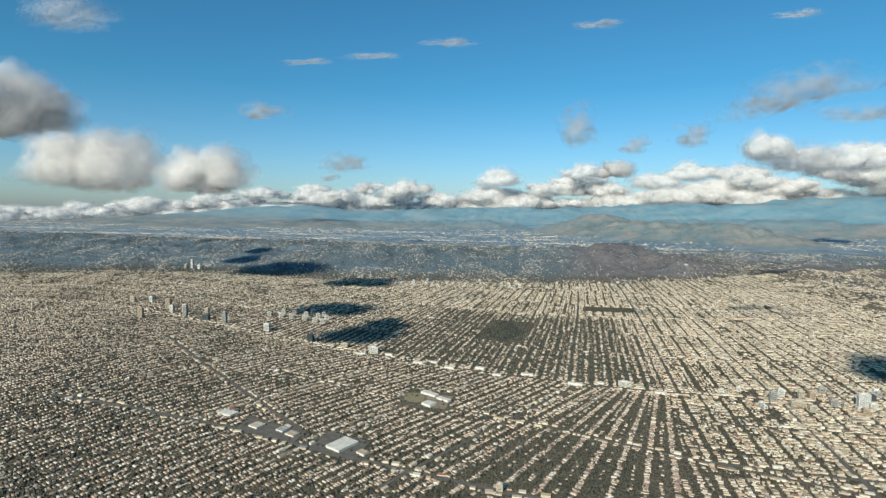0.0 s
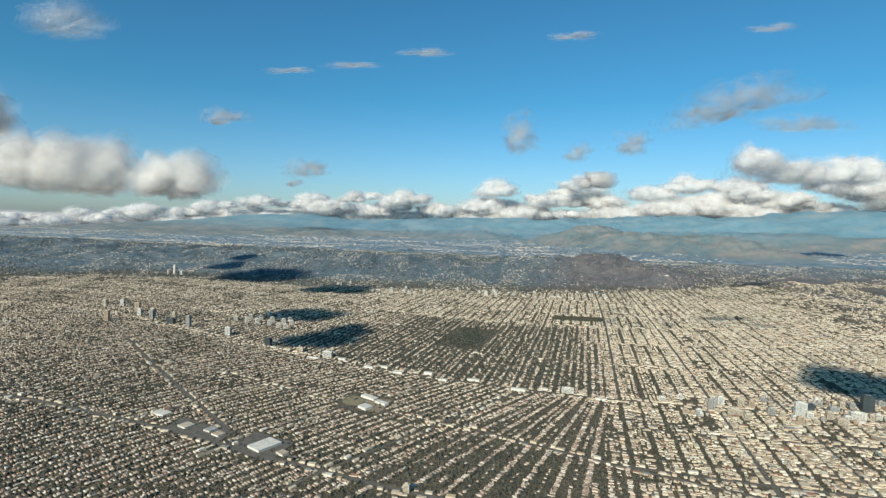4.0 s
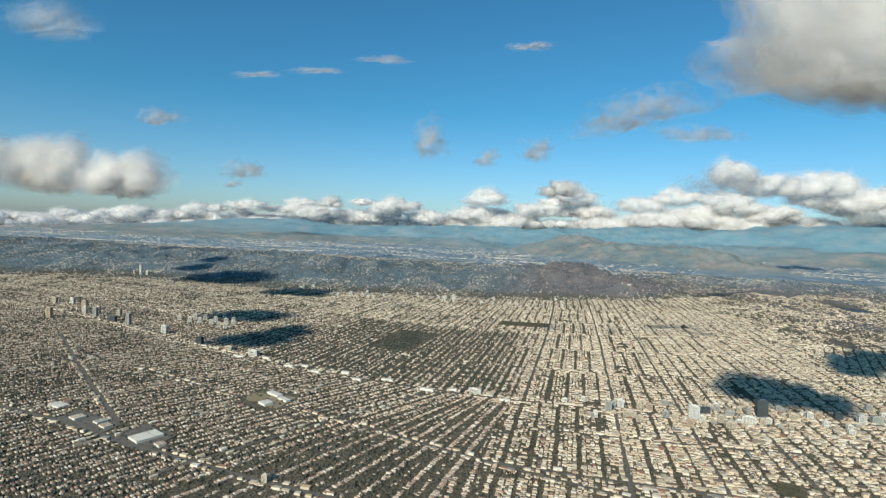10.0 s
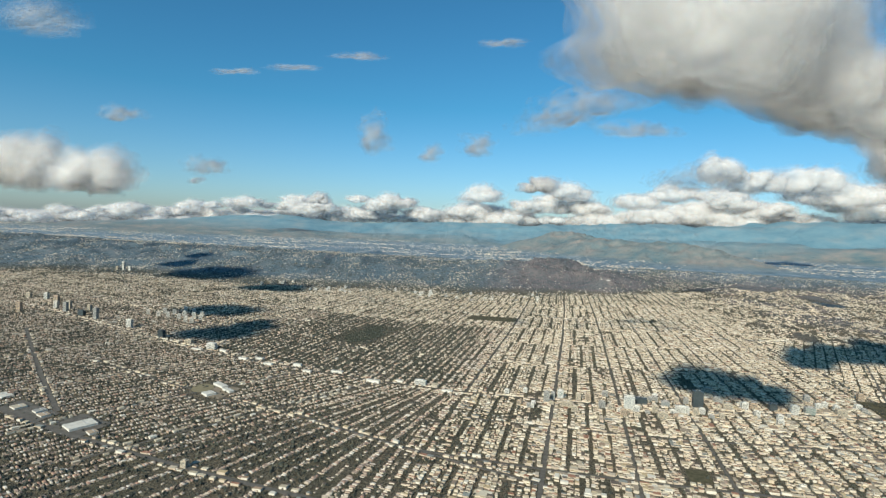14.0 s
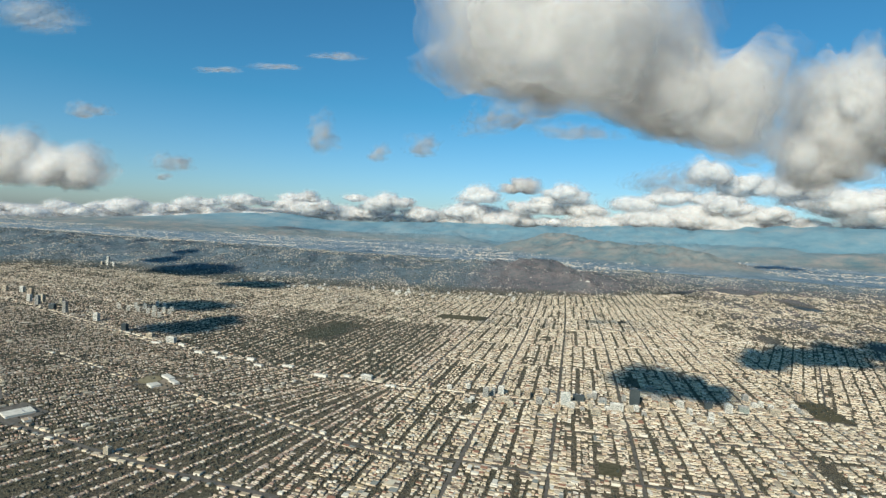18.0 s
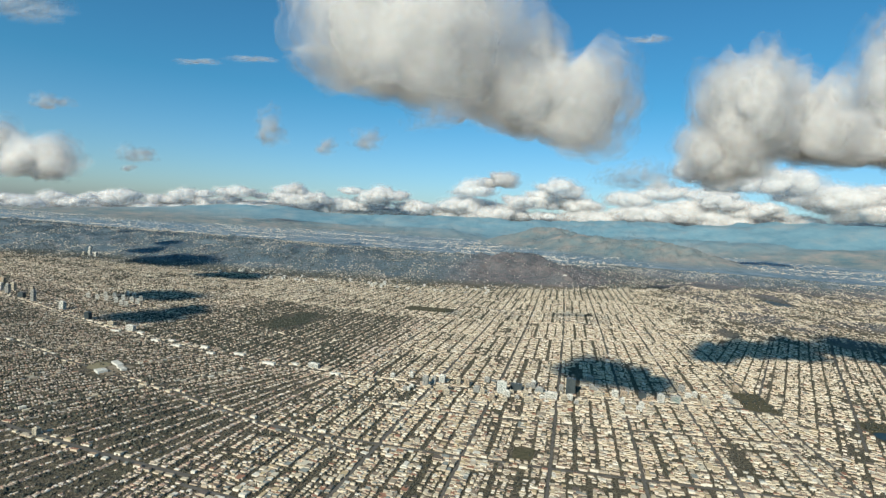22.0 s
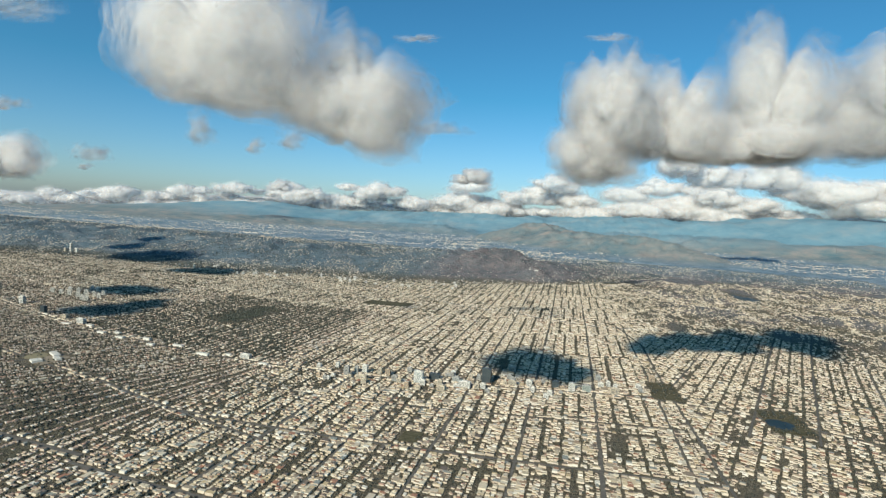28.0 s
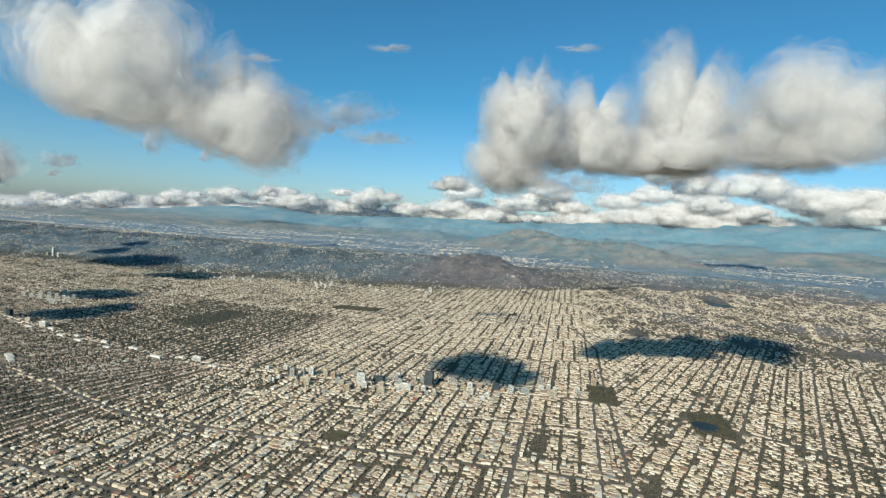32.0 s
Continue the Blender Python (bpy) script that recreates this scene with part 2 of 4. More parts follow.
TORN_VEILS = [vapour("torn_cloud_veil", .07 + .012 * k, .34 + .02 * k, .72 + .03 * k, .27 - .02 * k, .80) for k in range(7)]


# ---- mesh tools ----
def mesh_of(name, verts, faces, mats, slots=None, smooth=False):
    """A mesh from arrays: faces is a list of (n, sides) index arrays, slots a matching list of material numbers or arrays."""
    me = bpy.data.meshes.new(name)
    verts = np.asarray(verts, np.float32)
    me.vertices.add(len(verts))
    me.vertices.foreach_set("co", verts.ravel())
    loops = np.concatenate([np.asarray(f, np.int32).ravel() for f in faces])
    totals = np.concatenate([np.full(len(f), np.asarray(f).shape[1], np.int32) for f in faces])
    me.loops.add(len(loops))
    me.loops.foreach_set("vertex_index", loops)
    me.polygons.add(len(totals))
    me.polygons.foreach_set("loop_start", np.concatenate(([0], np.cumsum(totals)[:-1])).astype(np.int32))
    me.polygons.foreach_set("loop_total", totals)
    if slots is not None:
        index = np.concatenate([np.broadcast_to(np.asarray(s, np.int32), len(f)) for f, s in zip(faces, slots)])
        me.polygons.foreach_set("material_index", index.astype(np.int32))
    me.polygons.foreach_set("use_smooth", np.full(len(totals), smooth))
    for m in mats:
        me.materials.append(m)
    me.update(calc_edges=True)
    return me


def flat_blocks(x, y, z, w, d, h, turn):
    """Corner and face arrays of many flat-roofed blocks; the faces are four walls, then the roof."""
    n = len(x)
    cx = np.array([-1, 1, 1, -1, -1, 1, 1, -1]) / 2
    cy = np.array([-1, -1, 1, 1, -1, -1, 1, 1]) / 2
    cz = np.array([0, 0, 0, 0, 1, 1, 1, 1])
    px, py = cx[None] * w[:, None], cy[None] * d[:, None]
    c, s = np.cos(turn)[:, None], np.sin(turn)[:, None]
    v = np.stack([x[:, None] + px * c - py * s, y[:, None] + px * s + py * c, z[:, None] + cz[None] * h[:, None]], -1).reshape(-1, 3)
    f = np.array([[0, 1, 5, 4], [1, 2, 6, 5], [2, 3, 7, 6], [3, 0, 4, 7], [4, 5, 6, 7]])
    faces = (np.arange(n)[:, None, None] * 8 + f[None]).reshape(-1, 4)
    return v, [faces], [np.tile([1, 1, 1, 1, 0], n)]


def hipped_houses(x, y, z, w, d, h, rise, turn):
    """Many houses with hipped roofs that overhang their walls."""
    n = len(x)
    cx = np.array([-.46, .46, .46, -.46, -.46, .46, .46, -.46, -.5, .5, .5, -.5, 0, 0])
    cy = np.array([-.46, -.46, .46, .46, -.46, -.46, .46, .46, -.5, -.5, .5, .5, -.2, .2])
    wall = np.array([0, 0, 0, 0, 1, 1, 1, 1, 1, 1, 1, 1, 1, 1])
    top = np.array([0] * 12 + [1, 1])
    px, py = cx[None] * w[:, None], cy[None] * d[:, None]
    c, s = np.cos(turn)[:, None], np.sin(turn)[:, None]
    zz = z[:, None] + wall[None] * h[:, None] + top[None] * rise[:, None]
    v = np.stack([x[:, None] + px * c - py * s, y[:, None] + px * s + py * c, zz], -1).reshape(-1, 3)
    quads = np.array([[0, 1, 5, 4], [1, 2, 6, 5], [2, 3, 7, 6], [3, 0, 4, 7], [9, 10, 13, 12], [11, 8, 12, 13]])
    tris = np.array([[8, 9, 12], [10, 11, 13]])
    base = np.arange(n)[:, None, None] * 14
    return v, [(base + quads[None]).reshape(-1, 4), (base + tris[None]).reshape(-1, 3)], [np.tile([1, 1, 1, 1, 0, 0], n), 0]


def tree_crowns(x, y, z, r, h, rng):
    """Many small uneven crowns, each a jagged dome of leaves."""
    n = len(x)
    ang = np.arange(5) * 2 * math.pi / 5
    a = ang[None] + rng.uniform(0, 6, (n, 1))
    rr = r[:, None] * rng.uniform(0.7, 1.25, (n, 5))
    ring = np.stack([x[:, None] + np.cos(a) * rr, y[:, None] + np.sin(a) * rr, z[:, None] + h[:, None] * rng.uniform(.3, .65, (n, 5))], -1)
    top = np.stack([x + rng.normal(0, .2, n) * r, y + rng.normal(0, .2, n) * r, z + h], -1)[:, None]
    ring[:, ::2, 2] = z[:, None] - .02
    v = np.concatenate([ring, top], 1).reshape(-1, 3)
    f = np.array([[i, (i + 1) % 5, 5] for i in range(5)])
    return v, [(np.arange(n)[:, None, None] * 6 + f[None]).reshape(-1, 3)], [0]


def part(name, mesh, parent, label="", place=(0, 0, 0)):
    ob = new(name, mesh)
    ob.parent, ob.location = parent, place
    return tagged(ob, label) if label else ob


def block_mesh(name, w, d, h, mat, z=0.0, x=0.0, y=0.0, bevel=0.0):
    bm = bmesh.new()
    bmesh.ops.create_cube(bm, size=1.0, matrix=Matrix.Translation((x, y, z + h / 2)) @ Matrix.Diagonal((w, d, h, 1)))
    if bevel:
        bmesh.ops.bevel(bm, geom=bm.edges[:], offset=bevel, segments=1, affect="EDGES")
    me = bpy.data.meshes.new(name)
    bm.to_mesh(me)
    bm.free()
    me.materials.append(mat)
    return me


# ---- the land ----
FOOT_X = (-1500, -967, -934, -789, -638, -533, -402, -266, -171, -31, 31, 94, 147, 236, 420)
FOOT_Y = (240, 305, 380, 392, 384, 392, 413, 446, 450, 490, 545, 575, 610, 743, 900)
CREST_X = (-1500, -1000, -800, -600, -450, -350, -260, -190, -110, -50, 20, 60, 110, 160, 210, 260)
CREST_Z = (38, 36, 34, 33, 31, 28, 21, 29, 36, 42, 41, 37, 32, 20, 8, 4)


def hill_foot(x):
    """Where the plain ends and the hills begin."""
    return np.interp(x, FOOT_X, FOOT_Y) + 34 * (fractal(np.asarray(x) / 42, 0.0, 0.0, 3) - 0.5)


def land(x, y):
    """The height of the ground."""
    x, y = np.asarray(x, float), np.asarray(y, float)
    u = y - hill_foot(x)
    reach = np.interp(x, (-1500, -700, -300, -60, 30, 110, 220), (420, 330, 300, 330, 260, 170, 120))
    k = u / reach
    spurs = 1 - np.abs(2 * fractal(x / 48 + .3 * fractal(x / 60, y / 60, 0.0, 7, 3), y / 120, 0.0, 23, 5) - 1)
    rough = fractal(x / 30, y / 34, 0.0, 11, 5)
    rise = ramp(k, -.03, 1.0) * (1 - ramp(k, 1.05, 1.9))
    z = np.interp(x, CREST_X, CREST_Z) * rise * (0.52 + 0.62 * spurs ** 1.3) * (0.82 + 0.36 * rough)
    # the spur with the observatory, and a dark round top behind it
    z = z + 20 * np.exp(-((x - 101) / 30) ** 2 - ((y - 632) / 26) ** 2)
    z = z + 6 * np.exp(-((x - 27) / 15) ** 2 - ((y - 800) / 24) ** 2)
    # low wooded hills round the reservoir
    east = ramp(x, 225, 330) * ramp(y, 190, 330) * (1 - ramp(y, 980, 1150))
    z = z + east * 15 * np.maximum(fractal(x / 55, y / 60, 0.0, 31, 4) - 0.33, 0) * 2
    basin = np.exp(-(((x - 474) / 46) ** 2 + ((y - 610) / 120) ** 2) ** 2)
    z = z * (1 - basin) + 2.0 * basin
    # the floor of the valley beyond the hills
    z = z + 16 * ramp(k, .9, 1.9) * ramp(y, 620, 900)
    # a long brown range across the valley
    ax, ay = x - 250, y - 1640
    along, across = ax * .76 - ay * .65, ax * .65 + ay * .76
    z = z + 66 * np.exp(-(across / 165) ** 2) * np.exp(-(along / 430) ** 4) * (0.25 + 0.95 * (1 - np.abs(2 * fractal(x / 105, y / 105, 0.0, 41, 6) - 1)))
    ax, ay = x + 20, y - 2020
    z = z + 70 * np.exp(-(ay / 120) ** 2) * np.exp(-(ax / 230) ** 4) * (0.4 + 0.8 * (1 - np.abs(2 * fractal(x / 130, y / 130, 0.0, 43, 6) - 1)))
    # mountains all round the horizon
    away = np.hypot(x - 50, y + 400)
    bearing = np.degrees(np.arctan2(x - 50, y + 400))
    high = np.interp(bearing, (-75, -56, -52, -48, -42, -36, -31, -26, -20, -12, 0, 10, 22, 40, 60), (14, 10, 14, 34, 62, 100, 118, 88, 100, 118, 132, 170, 195, 190, 120))
    folds = 1 - np.abs(2 * fractal(x / 300, y / 300, 0.0, 53, 6) - 1)
    middle = 0.48 * ramp(away, 2550, 3000) * (1 - ramp(away, 3000, 3350))
    z = z + high * (ramp(away, 3000, 3900) * (0.58 + 0.42 * folds + .18 * (1 - np.abs(2 * fractal(x / 130, y / 130, 0.0, 57, 4) - 1))) + middle * folds)
    z = z * (1 - ramp(away, 4050, 4400))
    return z


def spaced(*runs):
    return np.concatenate([np.arange(a, b, s) for a, b, s in runs])


gx = spaced((-4080, -1500, 50), (-1500, 900, 8), (900, 4201, 50))
gy = spaced((-1500, 300, 60), (300, 1150, 8), (1150, 2400, 18), (2400, 4450, 40))
X, Y = np.meshgrid(gx, gy)
nx, ny = len(gx), len(gy)
corner = (np.arange(ny - 1)[:, None] * nx + np.arange(nx - 1)[None]).ravel()
faces = np.stack([corner, corner + 1, corner + nx + 1, corner + nx], -1)
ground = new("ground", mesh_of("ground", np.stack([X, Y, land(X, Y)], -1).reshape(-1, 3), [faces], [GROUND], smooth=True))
tagged(ground, "flat city plain with brown scrub hills and far mountains, haze painted in", "ground", kind="structure")

# ---- the city plan ----
# The city is drawn on a straight plan, x to the east and y to the north; lay() bends it to fit the camera's view.
BOW_X = (3.8, 7.7, 0.5, -5.6, -0.3, 1.2, 21.9, -21.7, -22.1, 23.7, -5.2, -18.1, 3.6, 27.4, -11.1, 2.8, 18.5, -10.8, 2.9, -5.9, -2.5)
BOW_Y = (-36.1, 24.3, -22.4, 8.1, 4.2, -3.1, 37.8, 127.4, -31.4, -38.6, 13.0, 124.2, 73.2, -95.8, 27.4, -36.2, 10.8, 12.7, -53.8, 18.8, -8.6)


def lay(x, y):
    """Where a place of the straight plan is set on the ground, bent to fit the camera's view."""
    x, y = np.asarray(x, float), np.asarray(y, float)
    u, v = np.clip(x, -1000, 560) / 400, np.clip(y, -240, 700) / 400
    dx, dy, n = 0.0, 0.0, 0
    for i in range(6):
        for j in range(6 - i):
            term = u ** i * v ** j
            dx, dy, n = dx + BOW_X[n] * term, dy + BOW_Y[n] * term, n + 1
    return x + dx, y + dy


def heading(x, y, lean):
    """The turn of a street that leans by dx over dy on the plan, as it lies on the ground."""
    x, y, lean = np.asarray(x, float), np.asarray(y, float), np.asarray(lean, float)
    x0, y0 = lay(x - lean * .5, y - .5)
    x1, y1 = lay(x + lean * .5, y + .5)
    return np.arctan2(x0 - x1, y1 - y0)


AVENUES = (-606, -530, -462, -385, -306, -250, -205, -149, -103, -38, 17, 57, 97, 138, 178, 220)
BOULEVARDS = (-169, -108, -59, -15, 69, 150, 231, 310, 390, 430)
SLANT, LEAN = 0.56, 0.45
COLUMNS = [np.arange(-1300, -606, 12.0)]
for a, b in zip(AVENUES, AVENUES[1:]):
    COLUMNS.append(np.linspace(a, b, max(2, round((b - a) / 11.3) + 1))[:-1])
COLUMNS = np.concatenate(COLUMNS + [np.arange(220, 860, 11.3)])


def seam(y):
    """Where the northward grid meets the slanting one in the east."""
    return np.interp(y, (-240, 0, 112, 197, 260), (236, 230, 230, 216, 198))


def leaning(u):
    """How far the streets of the south-west lean, by where they leave the boulevard."""
    return np.interp(u, (-78, -34), (LEAN, 0.0))


def south_west(x, y):
    return (np.asarray(y) < -17) & (np.asarray(x) < -34 + LEAN * .4 * (np.asarray(y) + 15))


def slanting(x, y):
    return (np.asarray(x) > seam(y)) & (np.asarray(y) < 185)


def winding(x, y):
    """How much the streets wind, from 0 to 1: the low hills in the north-east."""
    wob = 40 * (fractal(np.asarray(x) / 60, np.asarray(y) / 60, 0.0, 75) - 0.5)
    return np.maximum(ramp(x + wob, 205, 245) * ramp(y + wob, 180, 225), ramp(x + wob, 400, 440) * ramp(y + wob, 90, 130))


def in_view(x, y):
    low = np.interp(y, (-255, -200, -100, 0, 100, 200, 300, 600), (-340, -445, -655, -840, -1070, -1270, -1400, -1400))
    high = np.interp(y, (-255, -200, -150, -100, 100, 300, 600), (-260, 15, 170, 345, 505, 645, 855))
    below = (x > -340) & (x < 330) & (y > -440) & (y <= -195)
    return ((x > low - 8) & (x < high + 8) & (y > -262)) | below


def garden_suburb(x, y, wob=0.0):
    x, y = np.asarray(x), np.asarray(y)
    return ramp(x + wob, -262, -236) * (1 - ramp(x + 0.10 * y + wob, -58, -34)) * ramp(y + wob, -14, 0) * (1 - ramp(y + wob, 205, 236))


def wooded(x, y):
    """How leafy a quarter is, from 0 to 1: the old garden suburb is nearly a wood."""
    wob = 26 * (fractal(np.asarray(x) / 60, np.asarray(y) / 60, 0.0, 71) - 0.5)
    garden = garden_suburb(x, y, wob)
    old = 0.5 * ramp(x + wob, -270, -230) * (1 - ramp(x + wob, -110, -70)) * ramp(y + wob, -70, -40) * (1 - ramp(y + wob, -10, 5))
    west = 0.34 * ramp(-x + wob, 40, 90)
    east = np.maximum(0.26 * ramp(x + wob, 245, 320), 0.55 * winding(x, y))
    north = 0.26 * ramp(y + wob, 225, 270) + 0.30 * ramp(y + wob, 390, 460)
    patch = 0.45 * ramp(fractal(np.asarray(x) / 45, np.asarray(y) / 45, 0.0, 77), 0.54, 0.70)
    out = np.maximum(np.maximum(garden, north), np.maximum(np.maximum(west, old), east))
    return np.clip(.88 * out + patch * (1 - garden) * (1 - .6 * ramp(x, -30, 20)), 0, 1)


# Streets: strips that follow the plan.
def road_mesh(name, x0, y0, x1, y1, wide, lift, mat):
    n = max(2, int(math.hypot(x1 - x0, y1 - y0) / 14))
    px, py = lay(np.linspace(x0, x1, n), np.linspace(y0, y1, n))
    tx, ty = np.gradient(px), np.gradient(py)
    size = np.hypot(tx, ty)
    sx, sy = -ty / size * wide / 2, tx / size * wide / 2
    rows = [np.stack([px + sx * s, py + sy * s, np.maximum(land(px, py), 0) + lift + d], -1) for s, d in ((-1, -.05), (-1, 0), (1, 0), (1, -.05))]
    k = np.arange(n - 1)
    quads = [np.stack([k + n * c, k + n * c + 1, k + n * c + n + 1, k + n * c + n], -1) for c in range(3)]
    return mesh_of(name, np.concatenate(rows), [np.concatenate(quads)], [mat])


ROADS = []


def road(x0, y0, x1, y1, wide, lift, label, mat=None):
    ROADS.append((x0, y0, x1, y1, wide / 2))
    tagged(new("road", road_mesh("road", x0, y0, x1, y1, wide, lift, mat or ASPHALT)), label, "road", kind="structure")


for x in AVENUES:
    road(x, -430 if x > -30 else -15, x, 470 if x < 190 else 190, 2.3 if x in (17, 178) else 1.5, 0.10, "wide straight asphalt avenue running north")
for y in BOULEVARDS:
    if y == -59:
        road(-30, y, 232, y, 1.7, 0.14, "straight asphalt street lined with shops")
    elif y < -20:
        road(-40, y, 232, y, 2.0, 0.14, "wide straight asphalt boulevard running east")
    else:
        road(-1150 if y < 300 else -800, y, 232 if y < 160 else 205, y, 2.2 if y == -15 else 1.8, 0.14, "wide straight asphalt boulevard running east")
road(-430, -70, -228, -156, 3.0, 0.18, "broad diagonal boulevard with a planted median")
road(-400, -187, -255, -171, 2.6, 0.18, "broad boulevard lined with commercial lots")
road(-255, -171, -40, -163, 2.6, 0.19, "broad boulevard lined with commercial lots")
road(-300, -88, -111, -94, 1.8, 0.20, "wide asphalt boulevard crossing the leaning streets")
road(-111, -94, 20, -122, 1.8, 0.205, "wide asphalt boulevard crossing the leaning streets")
for x0, y0, x1, y1 in ((20, 300, 95, 259), (95, 259, 137, 226), (137, 226, 186, 195), (186, 195, 260, 176), (-60, 372, 20, 300)):
    road(x0, y0, x1, y1, 3.4, 0.24, "pale freeway slanting across the street grid", CONCRETE)
road(236, -150, 230, 0, 1.6, 0.18, "long avenue where the slanting street grid begins")
road(230, 0, 230, 112, 1.6, 0.18, "long avenue where the slanting street grid begins")
road(230, 112, 212, 200, 1.6, 0.18, "long avenue where the slanting street grid begins")
for u in (-560, -470, -380, -306, -214, -150, -96):
    road(u, -16, u - LEAN * 170, -186, 1.5, 0.16, "straight asphalt avenue between rows of houses")
for u in (232, 262, 300, 345):
    road(u, 0 if u < 240 else -60, u + SLANT * (180 if u < 240 else 240), 180, 1.4, 0.21, "straight asphalt avenue slanting north-east")
road(205, -15, 420, -70, 2.0, 0.22, "wide boulevard bending round the park")

# ---- blocks of the city ----
SHIFTS = np.array([2.5, -3.5, 1.0, 0.0, 4.0, -2.0, 3.0, -4.5, 1.5, 3.0, -2.0])
KEPT_CLEAR = ((-214, -172, -188, -150), (-262, -172, -222, -156), (-194, -103, -164, -70), (280, -52, 307, -21), (216, -20, 238, 12), (-98, 262, -38, 296), (-186, 80, -144, 178), (78, -104, 90, -90), (449, 440, 488, 566))


def band_shift(x, y):
    """Side streets step sideways a little where they cross a boulevard; avenues run straight."""
    away = np.min([np.abs(np.asarray(x) - a) for a in AVENUES], axis=0)
    return SHIFTS[np.digitize(y, BOULEVARDS)] * (1 - np.exp(-(away / 9) ** 2))


def clear_of_parks(x, y):
    ok = np.ones(len(x), bool)
    for x0, y0, x1, y1 in KEPT_CLEAR:
        ok &= ~((x > x0) & (x < x1) & (y > y0) & (y < y1))
    return ok


def clear_of_roads(x, y, half):
    ok = np.ones(len(x), bool)
    for x0, y0, x1, y1, wide in ROADS:
        length = math.hypot(x1 - x0, y1 - y0)
        away = np.abs((x - x0) * (y1 - y0) - (y - y0) * (x1 - x0)) / length
        along = ((x - x0) * (x1 - x0) + (y - y0) * (y1 - y0)) / length
        ok &= (away > wide + .1 + half * .5) | (along < 0) | (along > length)
    return ok


def block_kind(x, y):
    """A number from 0 to 1 for each city block."""
    return hashed(np.floor(np.asarray(x) / 11.3), np.floor((np.asarray(y) + 240) / 24.0), np.zeros(len(x)), 17)


def lots(step, seed, reach=3.1):
    """Building lots on both sides of every street: places on the plan, and the lean of their street."""
    r = np.random.default_rng(seed)

    def strip(us, low, high):
        a, b = np.meshgrid(us, np.arange(low, high, step))
        a, b = a.ravel(), b.ravel() + r.uniform(-.2, .2, a.size) * step
        return np.concatenate([a - reach, a + reach]), np.concatenate([b, b + step * 0.4])

    u, y = strip(COLUMNS, -440, 640)
    x = u + band_shift(u, y)
    keep = in_view(x, y) & (np.abs((y + 239) % 24.0 - 12) < 10.9) & ~south_west(x, y) & ~slanting(x, y)
    xs, ys, ls = [x[keep]], [y[keep]], [np.zeros(keep.sum())]
    fan = np.arange(-78, 0, 5.1)
    u, y = strip(np.concatenate([np.arange(-860, -78, 10.6), fan]), -440, -18)
    lean = leaning(u)
    x = u + lean * (y + 15)
    street = np.round((u - np.where(np.abs(np.round((u - reach + 78) / 5.1) * 5.1 - (u - reach + 78)) < .01, reach, -reach) + 78) / 5.1)
    keep = (u < -78 + reach) | (street % 2 == 0) | (y < -66)
    keep &= in_view(x, y) & south_west(x, y) & (np.abs((y - .42 * x + 900) % 27.0 - 13.5) < 12.7)
    xs, ys, ls = xs + [x[keep]], ys + [y[keep]], ls + [lean[keep]]
    u, y = strip(np.arange(120, 640, 10.8), -440, 186)
    x = u + SLANT * y
    keep = in_view(x, y) & slanting(x, y) & (x > seam(y) + 1.4) & (np.abs((y + .45 * x) % 25.0 - 12.5) < 11.6)
    xs, ys, ls = xs + [x[keep]], ys + [y[keep]], ls + [np.full(keep.sum(), SLANT)]
    x, y, lean = np.concatenate(xs), np.concatenate(ys), np.concatenate(ls)
    lost = winding(x, y)
    x = x + lost * 60 * (fractal(x / 55, y / 55, 0.0, 87, 3) - .5)
    y = y + lost * 60 * (fractal(x / 55, y / 55, 0.0, 89, 3) - .5)
    lean = lean + lost * 3.0 * (fractal(x / 45, y / 45, 0.0, 85, 2) - .5)
    stays = (r.uniform(0, 1, len(x)) > lost * .18) & clear_of_parks(x, y)
    return x[stays], y[stays], lean[stays], r


def density(x, y):
    """How much of a quarter is built up with flat-roofed blocks."""
    wob = 24 * (fractal(x / 50, y / 50, 0.0, 81) - 0.5)
    dense = ramp(x + wob, -52, -22) * (1 - 0.55 * ramp(x, 270, 360))
    dense = np.maximum(dense, ramp(y + wob, 205, 245) * 0.85)
    dense = np.maximum(dense, .5 * ramp(y + wob, 60, 110) * (1 - ramp(x + wob, -290, -262)))
    return dense


def on_plain(X, Y, margin):
    return Y < hill_foot(X) - margin


x, y, lean, r = lots(1.45, 1, 2.6)
shade = garden_suburb(x, y)
leafy = 0.42 * shade + 0.18 * wooded(x, y) * (1 - shade)
X, Y = lay(x, y)
low_rise = (r.uniform(0, 1, len(x)) > density(x, y) * 0.90) & (r.uniform(0, 1, len(x)) > leafy) & on_plain(X, Y, 6) & clear_of_roads(x, y, 0.9)
x, y, lean, X, Y = x[low_rise], y[low_rise], lean[low_rise], X[low_rise], Y[low_rise]
n = len(x)
small = np.where(x < -60, .86, 1.0)
hw, hd = small * r.uniform(1.7, 3.2, n), small * r.uniform(.8, 1.3, n)
v, f, s = hipped_houses(X + r.normal(0, .25, n), Y, land(X, Y), hw, hd, r.uniform(.32, .62, n), r.uniform(.14, .3, n), r.normal(0, .03, n) + heading(x, y, lean) + np.where(r.uniform(0, 1, n) < .07, math.pi / 2, 0))
houses = new("houses", mesh_of("houses", v, f, [ROOFS, WALLS], s))
tagged(houses, "rows of small stucco houses with shingle roofs among trees", "houses", kind="stuff")

